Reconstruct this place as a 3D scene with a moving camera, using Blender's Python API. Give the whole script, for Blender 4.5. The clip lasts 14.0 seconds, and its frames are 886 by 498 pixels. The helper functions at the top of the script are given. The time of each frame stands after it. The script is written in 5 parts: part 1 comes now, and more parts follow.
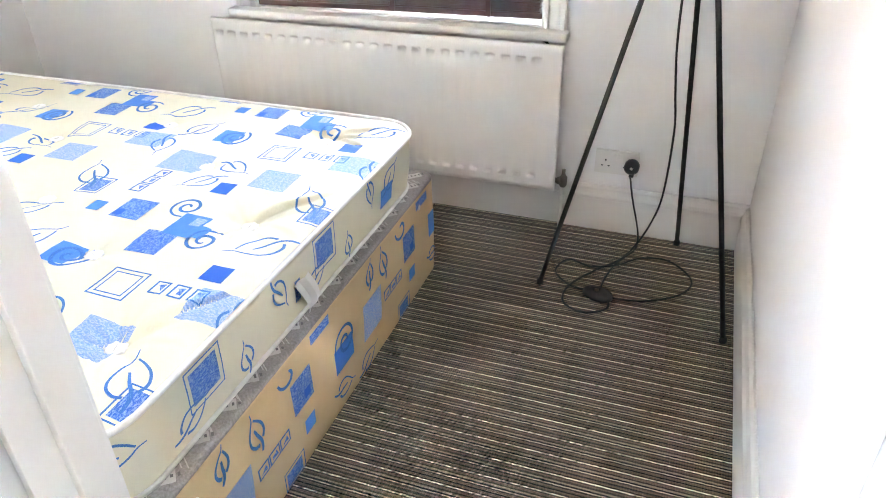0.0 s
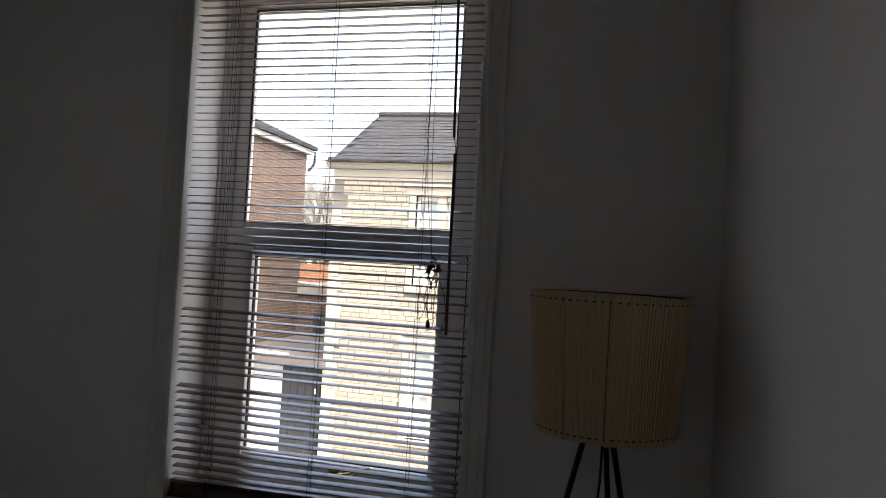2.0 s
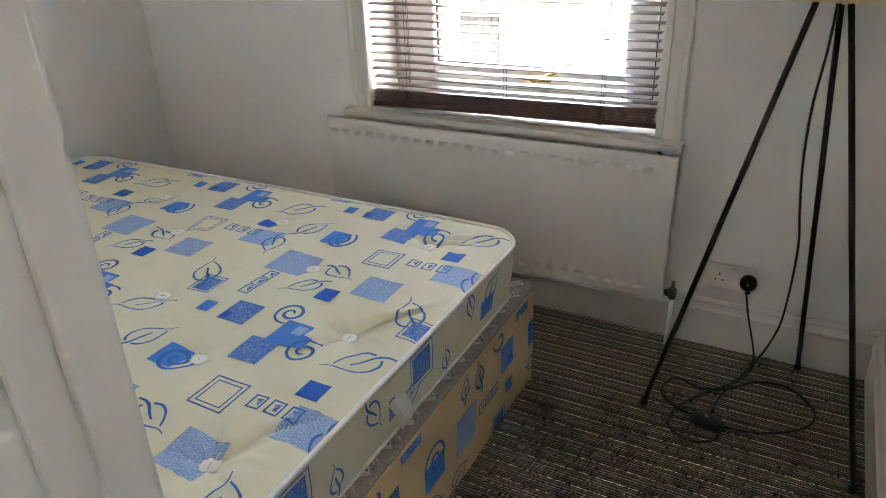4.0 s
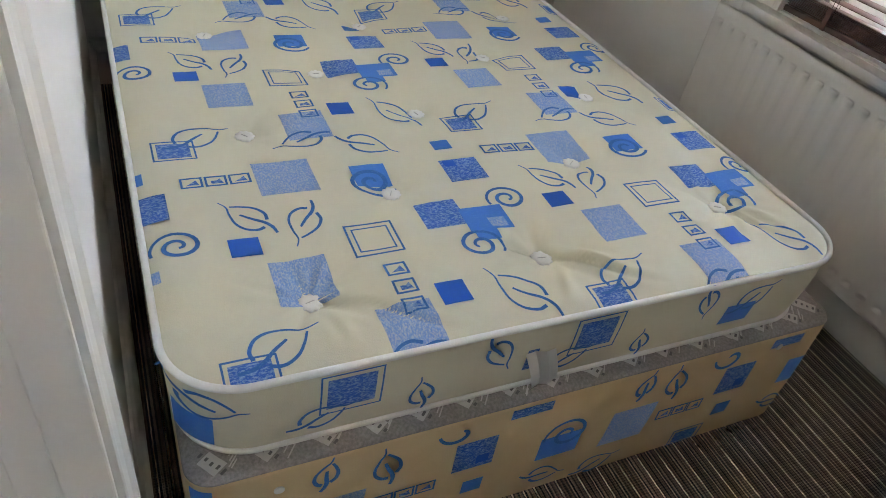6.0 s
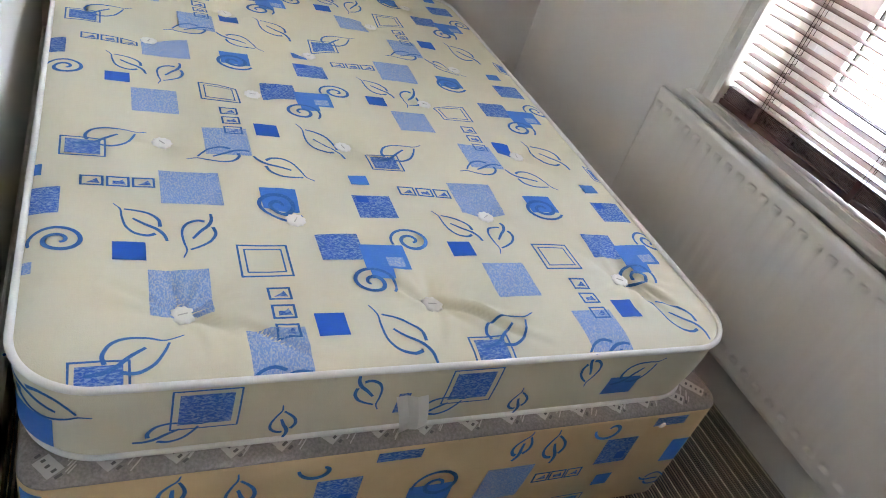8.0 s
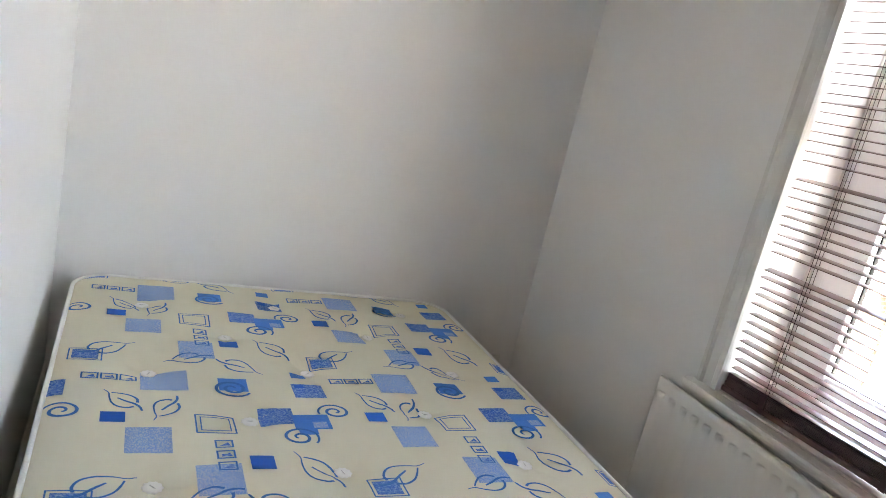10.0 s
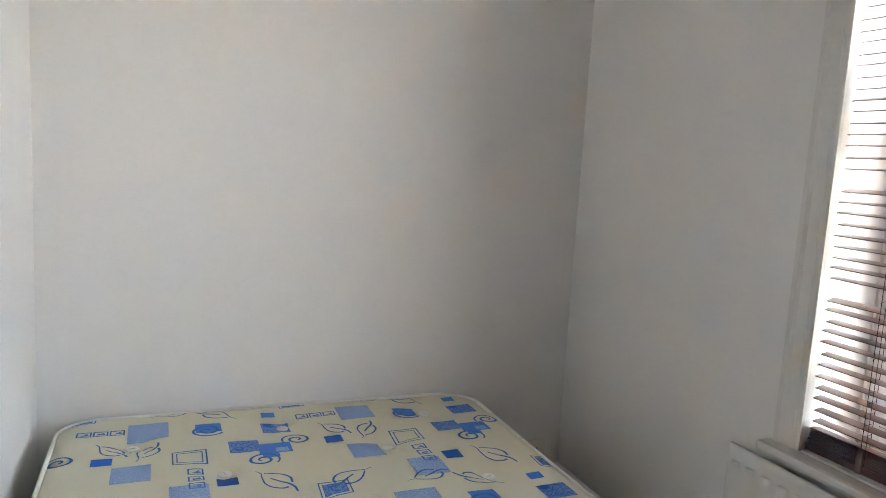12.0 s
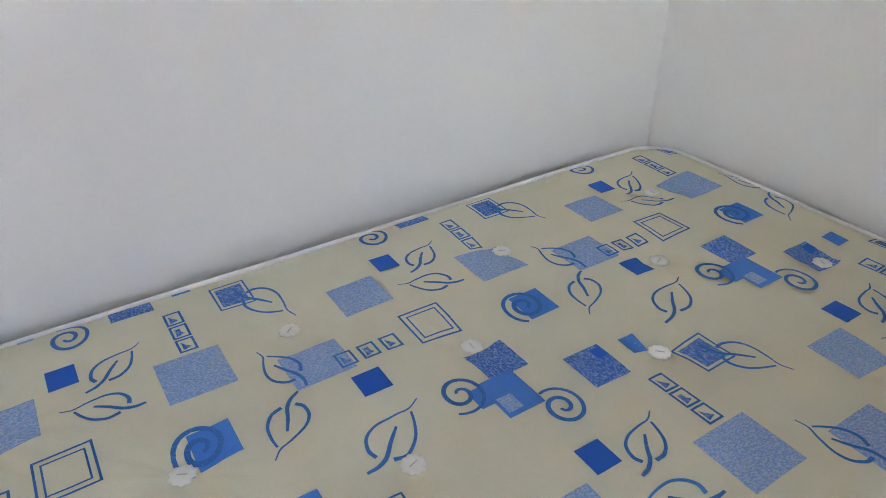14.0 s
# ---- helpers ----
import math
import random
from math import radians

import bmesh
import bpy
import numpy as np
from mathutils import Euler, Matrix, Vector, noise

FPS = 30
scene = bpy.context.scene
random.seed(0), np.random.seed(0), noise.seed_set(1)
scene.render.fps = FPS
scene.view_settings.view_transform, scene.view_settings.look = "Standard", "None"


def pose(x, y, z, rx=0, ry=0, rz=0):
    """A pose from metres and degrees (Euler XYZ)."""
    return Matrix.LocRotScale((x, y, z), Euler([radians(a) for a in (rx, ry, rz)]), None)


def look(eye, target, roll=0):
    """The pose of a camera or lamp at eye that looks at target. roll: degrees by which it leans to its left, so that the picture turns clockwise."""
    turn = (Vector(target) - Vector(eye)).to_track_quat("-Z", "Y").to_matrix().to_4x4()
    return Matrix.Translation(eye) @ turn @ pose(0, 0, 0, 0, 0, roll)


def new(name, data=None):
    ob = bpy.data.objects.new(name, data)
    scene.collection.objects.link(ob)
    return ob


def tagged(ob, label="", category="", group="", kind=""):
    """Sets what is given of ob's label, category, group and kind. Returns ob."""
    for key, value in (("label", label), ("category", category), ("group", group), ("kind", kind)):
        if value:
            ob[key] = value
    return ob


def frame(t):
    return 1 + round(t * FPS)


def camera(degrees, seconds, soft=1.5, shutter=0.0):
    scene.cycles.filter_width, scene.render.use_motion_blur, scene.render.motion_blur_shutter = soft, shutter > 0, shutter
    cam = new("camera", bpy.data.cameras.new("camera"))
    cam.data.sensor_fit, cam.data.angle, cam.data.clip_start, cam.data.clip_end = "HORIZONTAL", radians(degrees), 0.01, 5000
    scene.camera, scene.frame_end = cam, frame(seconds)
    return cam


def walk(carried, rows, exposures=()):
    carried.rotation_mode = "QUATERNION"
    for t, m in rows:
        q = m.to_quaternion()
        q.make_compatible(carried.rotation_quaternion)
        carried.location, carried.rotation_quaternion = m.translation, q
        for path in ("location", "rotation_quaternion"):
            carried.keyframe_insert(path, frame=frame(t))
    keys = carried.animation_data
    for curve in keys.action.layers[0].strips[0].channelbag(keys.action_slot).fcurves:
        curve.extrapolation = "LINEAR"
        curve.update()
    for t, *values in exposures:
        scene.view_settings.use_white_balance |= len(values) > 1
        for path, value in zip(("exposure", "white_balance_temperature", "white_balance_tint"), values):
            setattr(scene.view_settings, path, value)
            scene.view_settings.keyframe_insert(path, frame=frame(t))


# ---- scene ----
# the camera and its walk
cam = camera(63.9, 14.0, soft=0.9, shutter=0.06)
PATH = [
    (0, (2.655, -0.411, 1.298), (2.079, 1.184, 0.237), -1.0),
    (0.5, (2.679, -0.371, 1.417), (2.024, 1.344, 0.623), 1.0),
    (1, (2.683, -0.339, 1.46), (2.11, 1.516, 0.983), 2.9),
    (1.5, (2.662, -0.322, 1.507), (2.154, 1.603, 1.318), 4.5),
    (2, (2.656, -0.316, 1.555), (2.149, 1.618, 1.598), 3.3),
    (2.5, (2.651, -0.314, 1.596), (2.156, 1.605, 1.864), 1.8),
    (3, (2.625, -0.337, 1.524), (1.939, 1.529, 1.301), -0.4),
    (3.5, (2.589, -0.353, 1.444), (1.861, 1.434, 0.918), -0.7),
    (4, (2.612, -0.334, 1.373), (1.753, 1.243, 0.493), -2.1),
    (4.2, (2.65, -0.302, 1.361), (1.678, 1.209, 0.48), -1.3),
    (6.3, (2.587, 0.119, 1.306), (1.212, 0.817, 0.034), 12.6),
    (6.5, (2.598, 0.147, 1.297), (1.224, 0.885, 0.045), 16.2),
    (7, (2.622, 0.192, 1.314), (1.403, 1.061, -0.013), 23.2),
    (7.5, (2.651, 0.188, 1.327), (1.419, 1.058, 0.013), 22.3),
    (8, (2.648, 0.186, 1.344), (1.252, 1.053, 0.204), 19.9),
    (8.5, (2.628, 0.186, 1.347), (1.121, 1.026, 0.336), 18.7),
    (9, (2.607, 0.194, 1.358), (0.99, 1.017, 0.517), 15.9),
    (9.2, (2.599, 0.189, 1.373), (0.936, 1.018, 0.634), 14.4),
    (11.5, (2.507, 0.182, 1.417), (0.67, 0.94, 1.189), 10.0),
    (12, (2.389, 0.347, 1.38), (0.55, 1.087, 1.116), 3.3),
    (12.5, (2.276, 0.642, 1.381), (0.455, 1.19, 0.762), 0.4),
    (13, (2.013, 0.951, 1.387), (0.153, 1.165, 0.683), 0.2),
    (13.2, (1.931, 1.052, 1.38), (0.105, 0.924, 0.574), -0.6),
    (13.5, (1.827, 1.181, 1.323), (0.343, 0.239, 0.356), 2.6),
    (14, (1.585, 1.337, 1.321), (0.675, -0.11, 0.266), -0.8),
]
walk(cam, [(t, look(eye, target, roll)) for t, eye, target, roll in PATH],
     exposures=[(0.0, 7.5, 7900, 13), (0.5, 6.75, 7800, 13), (1.0, 5.2, 7800, 13), (1.5, 3.58, 7500, 13), (2.0, 2.65, 7400, 13), (2.5, 2.75, 7700, 13), (3.0, 3.05, 7900, 13), (3.5, 5.27, 8500, 11), (4.2, 5.87, 8600, 10), (6.3, 5.95, 8300, 12), (7.5, 6.27, 8150, 14),
                (9.2, 6.05, 8000, 13), (11.5, 5.7, 8000, 12), (12.5, 5.77, 8050, 12), (13.0, 5.95, 8000, 11), (13.5, 5.8, 8000, 12), (14.0, 5.52, 8000, 13)])

# world and sun: a bright overcast day
world = bpy.data.worlds.new("overcast_sky")
scene.world = world
world.use_nodes = True
wn = world.node_tree
sky = wn.nodes.new("ShaderNodeTexSky")
sky.sky_type, sky.sun_disc = "NISHITA", False
sky.sun_elevation, sky.sun_rotation = radians(54.6), radians(129.8)
sky.air_density, sky.dust_density, sky.ozone_density = 1.0, 6.0, 0.6
wn.links.new(sky.outputs[0], wn.nodes["Background"].inputs[0])
wn.nodes["Background"].inputs[1].default_value = 0.15
sun = new("sun", bpy.data.lights.new("sun", "SUN"))
sun.data.energy, sun.data.angle, sun.data.color = 0.4, radians(60), (1.0, 0.99, 0.97)
sun.matrix_world = look((6, -5, 11), (0, 0, 0))

# room sizes
W, D, H = 2.912, 1.855, 2.83          # right wall, window wall, ceiling
WX0, WX1, WZ0, WZ1 = 1.142, 2.186, 0.690, 2.545   # window opening
DX0, DX1, DZ = 2.09, 2.788, 2.02     # door opening
WALL_OUT = 2.20                      # outer face of the window wall


# ---- materials ----
def mat(name, color, rough=0.6, metal=0.0, bump=0.0, scale=60.0, vary=0.06, stain=0.05, coat=0.0, spec=0.5, stretch=(1, 1, 1)):
    """A painted or plain surface with fine grain, faint stains and relief."""
    m = bpy.data.materials.new(name)
    m.use_nodes = True
    nt = m.node_tree
    b = nt.nodes["Principled BSDF"]
    tc, mp = nt.nodes.new("ShaderNodeTexCoord"), nt.nodes.new("ShaderNodeMapping")
    mp.inputs["Scale"].default_value = stretch
    nt.links.new(tc.outputs["Object"], mp.inputs[0])
    fine, broad = nt.nodes.new("ShaderNodeTexNoise"), nt.nodes.new("ShaderNodeTexNoise")
    fine.inputs["Scale"].default_value, fine.inputs["Detail"].default_value = scale, 5
    broad.inputs["Scale"].default_value, broad.inputs["Detail"].default_value = max(1.3, scale / 25), 3
    for n in (fine, broad):
        nt.links.new(mp.outputs[0], n.inputs["Vector"])
    lo = [max(c * (1 - vary), 0) for c in color]
    hi = [min(c * (1 + vary), 1) for c in color]
    mx = nt.nodes.new("ShaderNodeMix")
    mx.data_type = "RGBA"
    mx.inputs["A"].default_value, mx.inputs["B"].default_value = (*lo, 1), (*hi, 1)
    nt.links.new(fine.outputs[0], mx.inputs["Factor"])
    st = nt.nodes.new("ShaderNodeMix")
    st.data_type, st.blend_type = "RGBA", "MULTIPLY"
    ramp = nt.nodes.new("ShaderNodeMapRange")
    ramp.inputs["From Min"].default_value, ramp.inputs["From Max"].default_value = 0.35, 0.75
    ramp.inputs["To Max"].default_value = stain * 4
    nt.links.new(broad.outputs[0], ramp.inputs["Value"])
    nt.links.new(ramp.outputs[0], st.inputs["Factor"])
    nt.links.new(mx.outputs["Result"], st.inputs["A"])
    st.inputs["B"].default_value = (0.86, 0.82, 0.76, 1)
    nt.links.new(st.outputs["Result"], b.inputs["Base Color"])
    rr = nt.nodes.new("ShaderNodeMapRange")
    rr.inputs["To Min"].default_value, rr.inputs["To Max"].default_value = max(rough - 0.07, 0.02), min(rough + 0.07, 1)
    nt.links.new(broad.outputs[0], rr.inputs["Value"])
    nt.links.new(rr.outputs[0], b.inputs["Roughness"])
    b.inputs["Metallic"].default_value = metal
    b.inputs["Coat Weight"].default_value = coat
    b.inputs["Specular IOR Level"].default_value = spec
    if bump:
        bp = nt.nodes.new("ShaderNodeBump")
        bp.inputs["Strength"].default_value, bp.inputs["Distance"].default_value = bump, 0.002
        nt.links.new(fine.outputs[0], bp.inputs["Height"])
        nt.links.new(bp.outputs[0], b.inputs["Normal"])
    return m


def mathn(nt, op, a, b=None):
    n = nt.nodes.new("ShaderNodeMath")
    n.operation = op
    for i, v in enumerate((a, b)):
        if v is None:
            continue
        if isinstance(v, (int, float)):
            n.inputs[i].default_value = v
        else:
            nt.links.new(v, n.inputs[i])
    return n.outputs[0]


def carpet_material():
    """Striped loop-pile carpet: narrow stripes along x of dark brown, grey and cream."""
    m = bpy.data.materials.new("striped_carpet")
    m.use_nodes = True
    nt = m.node_tree
    b = nt.nodes["Principled BSDF"]
    tc = nt.nodes.new("ShaderNodeTexCoord")
    sep = nt.nodes.new("ShaderNodeSeparateXYZ")
    nt.links.new(tc.outputs["Object"], sep.inputs[0])
    wob = nt.nodes.new("ShaderNodeTexNoise")
    wob.inputs["Scale"].default_value = 90
    nt.links.new(tc.outputs["Object"], wob.inputs["Vector"])
    y = mathn(nt, "ADD", sep.outputs[1], mathn(nt, "MULTIPLY", mathn(nt, "SUBTRACT", wob.outputs[0], 0.5), 0.0035))
    # one repeat of the stripes is 54 mm
    rep = mathn(nt, "FRACT", mathn(nt, "DIVIDE", y, 0.054))
    ramp = nt.nodes.new("ShaderNodeValToRGB")
    ramp.color_ramp.interpolation = "CONSTANT"
    dark, brown, grey, cream, black = (0.050, 0.037, 0.029, 1), (0.175, 0.122, 0.086, 1), (0.31, 0.235, 0.175, 1), (1.0, 0.86, 0.68, 1), (0.018, 0.0155, 0.014, 1)
    tan = (0.66, 0.53, 0.40, 1)
    stops = [(0, cream), (0.065, dark), (0.14, brown), (0.24, black), (0.32, brown), (0.43, dark), (0.51, tan), (0.56, black),
             (0.65, grey), (0.75, dark), (0.83, brown), (0.95, black)]
    el = ramp.color_ramp.elements
    el[0].position, el[0].color = stops[0]
    el[1].position, el[1].color = stops[1]
    for p, c in stops[2:]:
        el.new(p).color = c
    nt.links.new(rep, ramp.inputs[0])
    loop = nt.nodes.new("ShaderNodeTexNoise")
    loop.inputs["Scale"].default_value, loop.inputs["Detail"].default_value = 420, 2
    nt.links.new(tc.outputs["Object"], loop.inputs["Vector"])
    broad = nt.nodes.new("ShaderNodeTexNoise")
    broad.inputs["Scale"].default_value = 2.5
    nt.links.new(tc.outputs["Object"], broad.inputs["Vector"])
    rib = mathn(nt, "ABSOLUTE", mathn(nt, "SINE", mathn(nt, "MULTIPLY", y, math.pi / 0.0052)))
    knot = mathn(nt, "ABSOLUTE", mathn(nt, "SINE", mathn(nt, "MULTIPLY", sep.outputs[0], math.pi / 0.006)))
    fac = mathn(nt, "ADD", mathn(nt, "MULTIPLY", loop.outputs[0], 0.9), mathn(nt, "MULTIPLY", broad.outputs[0], 0.4))
    fac = mathn(nt, "ADD", fac, mathn(nt, "MULTIPLY", knot, 0.45))
    mul = nt.nodes.new("ShaderNodeMix")
    mul.data_type, mul.blend_type = "RGBA", "MULTIPLY"
    mul.inputs["Factor"].default_value = 1.0
    comb = nt.nodes.new("ShaderNodeCombineColor")
    for i in range(3):
        nt.links.new(mathn(nt, "ADD", fac, 0.28), comb.inputs[i])
    nt.links.new(ramp.outputs[0], mul.inputs["A"])
    nt.links.new(comb.outputs[0], mul.inputs["B"])
    nt.links.new(mul.outputs["Result"], b.inputs["Base Color"])
    b.inputs["Roughness"].default_value = 0.95
    b.inputs["Specular IOR Level"].default_value = 0.15
    b.inputs["Sheen Weight"].default_value = 0.15
    h = mathn(nt, "ADD", mathn(nt, "MULTIPLY", rib, knot), mathn(nt, "MULTIPLY", loop.outputs[0], 0.6))
    bp = nt.nodes.new("ShaderNodeBump")
    bp.inputs["Strength"].default_value, bp.inputs["Distance"].default_value = 0.8, 0.004
    nt.links.new(h, bp.inputs["Height"])
    nt.links.new(bp.outputs[0], b.inputs["Normal"])
    return m


def print_material(name, ink, ground, cover, scale, streak):
    """Ink on ticking; cover 0 to 1 says how much of the cloth the ink hides."""
    m = bpy.data.materials.new(name)
    m.use_nodes = True
    nt = m.node_tree
    b = nt.nodes["Principled BSDF"]
    tc, mp = nt.nodes.new("ShaderNodeTexCoord"), nt.nodes.new("ShaderNodeMapping")
    mp.inputs["Scale"].default_value = streak
    mp.inputs["Rotation"].default_value = (0.2, 0.3, 0.9)
    nt.links.new(tc.outputs["Object"], mp.inputs[0])
    n = nt.nodes.new("ShaderNodeTexNoise")
    n.inputs["Scale"].default_value, n.inputs["Detail"].default_value, n.inputs["Roughness"].default_value = scale, 4, 0.75
    nt.links.new(mp.outputs[0], n.inputs["Vector"])
    r = nt.nodes.new("ShaderNodeMapRange")
    r.inputs["From Min"].default_value, r.inputs["From Max"].default_value = 0.62 - cover * 0.35, 0.72 - cover * 0.28
    nt.links.new(n.outputs[0], r.inputs["Value"])
    mx = nt.nodes.new("ShaderNodeMix")
    mx.data_type = "RGBA"
    mx.inputs["A"].default_value, mx.inputs["B"].default_value = (*ground, 1), (*ink, 1)
    nt.links.new(r.outputs[0], mx.inputs["Factor"])
    nt.links.new(mx.outputs["Result"], b.inputs["Base Color"])
    b.inputs["Roughness"].default_value = 0.62
    b.inputs["Specular IOR Level"].default_value = 0.3
    weave = nt.nodes.new("ShaderNodeTexNoise")
    weave.inputs["Scale"].default_value = 700
    nt.links.new(tc.outputs["Object"], weave.inputs["Vector"])
    bp = nt.nodes.new("ShaderNodeBump")
    bp.inputs["Strength"].default_value, bp.inputs["Distance"].default_value = 0.25, 0.001
    nt.links.new(weave.outputs[0], bp.inputs["Height"])
    nt.links.new(bp.outputs[0], b.inputs["Normal"])
    return m


def brick_material(name, a, b2, mortar, width, height):
    """Distant brickwork, too far off for single bricks."""
    m = bpy.data.materials.new(name)
    m.use_nodes = True
    nt = m.node_tree
    b = nt.nodes["Principled BSDF"]
    tc, sep, mp = nt.nodes.new("ShaderNodeTexCoord"), nt.nodes.new("ShaderNodeSeparateXYZ"), nt.nodes.new("ShaderNodeCombineXYZ")
    nt.links.new(tc.outputs["Object"], sep.inputs[0])
    nt.links.new(mathn(nt, "ADD", sep.outputs[0], sep.outputs[1]), mp.inputs[0])
    nt.links.new(sep.outputs[2], mp.inputs[1])
    br = nt.nodes.new("ShaderNodeTexBrick")
    br.inputs["Color1"].default_value, br.inputs["Color2"].default_value, br.inputs["Mortar"].default_value = (*a, 1), (*b2, 1), (*mortar, 1)
    br.inputs["Scale"].default_value = 1.0
    br.inputs["Brick Width"].default_value, br.inputs["Row Height"].default_value, br.inputs["Mortar Size"].default_value = width, height, 0.008
    nt.links.new(mp.outputs[0], br.inputs["Vector"])
    n = nt.nodes.new("ShaderNodeTexNoise")
    n.inputs["Scale"].default_value = 2.0
    nt.links.new(tc.outputs["Object"], n.inputs["Vector"])
    mx = nt.nodes.new("ShaderNodeMix")
    mx.data_type, mx.blend_type = "RGBA", "OVERLAY"
    mx.inputs["Factor"].default_value = 0.35
    nt.links.new(br.outputs[0], mx.inputs["A"])
    nt.links.new(n.outputs[0], mx.inputs["B"])
    nt.links.new(mx.outputs["Result"], b.inputs["Base Color"])
    b.inputs["Roughness"].default_value = 0.9
    return m


def stone_material():
    """Buff sandstone blocks, each a little different."""
    m = mat("buff_stone", (0.315, 0.298, 0.262), 0.9, bump=0.6, scale=40, vary=0.14, stain=0.1, spec=0.15)
    nt = m.node_tree
    b = nt.nodes["Principled BSDF"]
    src = b.inputs["Base Color"].links[0].from_socket
    info = nt.nodes.new("ShaderNodeObjectInfo")
    hsv = nt.nodes.new("ShaderNodeHueSaturation")
    nt.links.new(src, hsv.inputs["Color"])
    geo = nt.nodes.new("ShaderNodeNewGeometry")
    pick = mathn(nt, "FRACT", mathn(nt, "ADD", info.outputs["Random"], geo.outputs["Random Per Island"]))
    nt.links.new(mathn(nt, "ADD", mathn(nt, "MULTIPLY", pick, 0.28), 0.86), hsv.inputs["Value"])
    nt.links.new(mathn(nt, "ADD", mathn(nt, "MULTIPLY", pick, 0.5), 0.8), hsv.inputs["Saturation"])
    nt.links.new(hsv.outputs[0], b.inputs["Base Color"])
    return m


def glass_material():
    m = bpy.data.materials.new("window_glass")
    m.use_nodes = True
    b = m.node_tree.nodes["Principled BSDF"]
    b.inputs["Transmission Weight"].default_value, b.inputs["Roughness"].default_value, b.inputs["IOR"].default_value = 1.0, 0.0, 1.02
    b.inputs["Base Color"].default_value = (0.97, 0.99, 0.98, 1)
    return m


def shade_material():
    """Pleated cream fabric that lets a little light through."""
    m = mat("pleated_cream_fabric", (0.90, 0.80, 0.62), 0.8, bump=0.08, scale=300, vary=0.05, stain=0.05, stretch=(1, 1, 0.1))
    nt = m.node_tree
    b = nt.nodes["Principled BSDF"]
    tr, mx = nt.nodes.new("ShaderNodeBsdfTranslucent"), nt.nodes.new("ShaderNodeMixShader")
    tr.inputs[0].default_value = (0.92, 0.79, 0.58, 1)
    mx.inputs[0].default_value = 0.62
    out = nt.nodes["Material Output"]
    nt.links.new(b.outputs[0], mx.inputs[1])
    nt.links.new(tr.outputs[0], mx.inputs[2])
    nt.links.new(mx.outputs[0], out.inputs[0])
    return m


def slat_material():
    """Dark mahogany-stained wood with a lacquer, grain along the slat."""
    m = mat("mahogany_slat", (0.082, 0.029, 0.021), 0.35, bump=0.12, scale=120, vary=0.35, stain=0.05, coat=0.7, spec=0.5, stretch=(0.08, 1, 1))
    b = m.node_tree.nodes["Principled BSDF"]
    b.inputs["Coat IOR"].default_value, b.inputs["Coat Roughness"].default_value = 1.5, 0.34
    return m


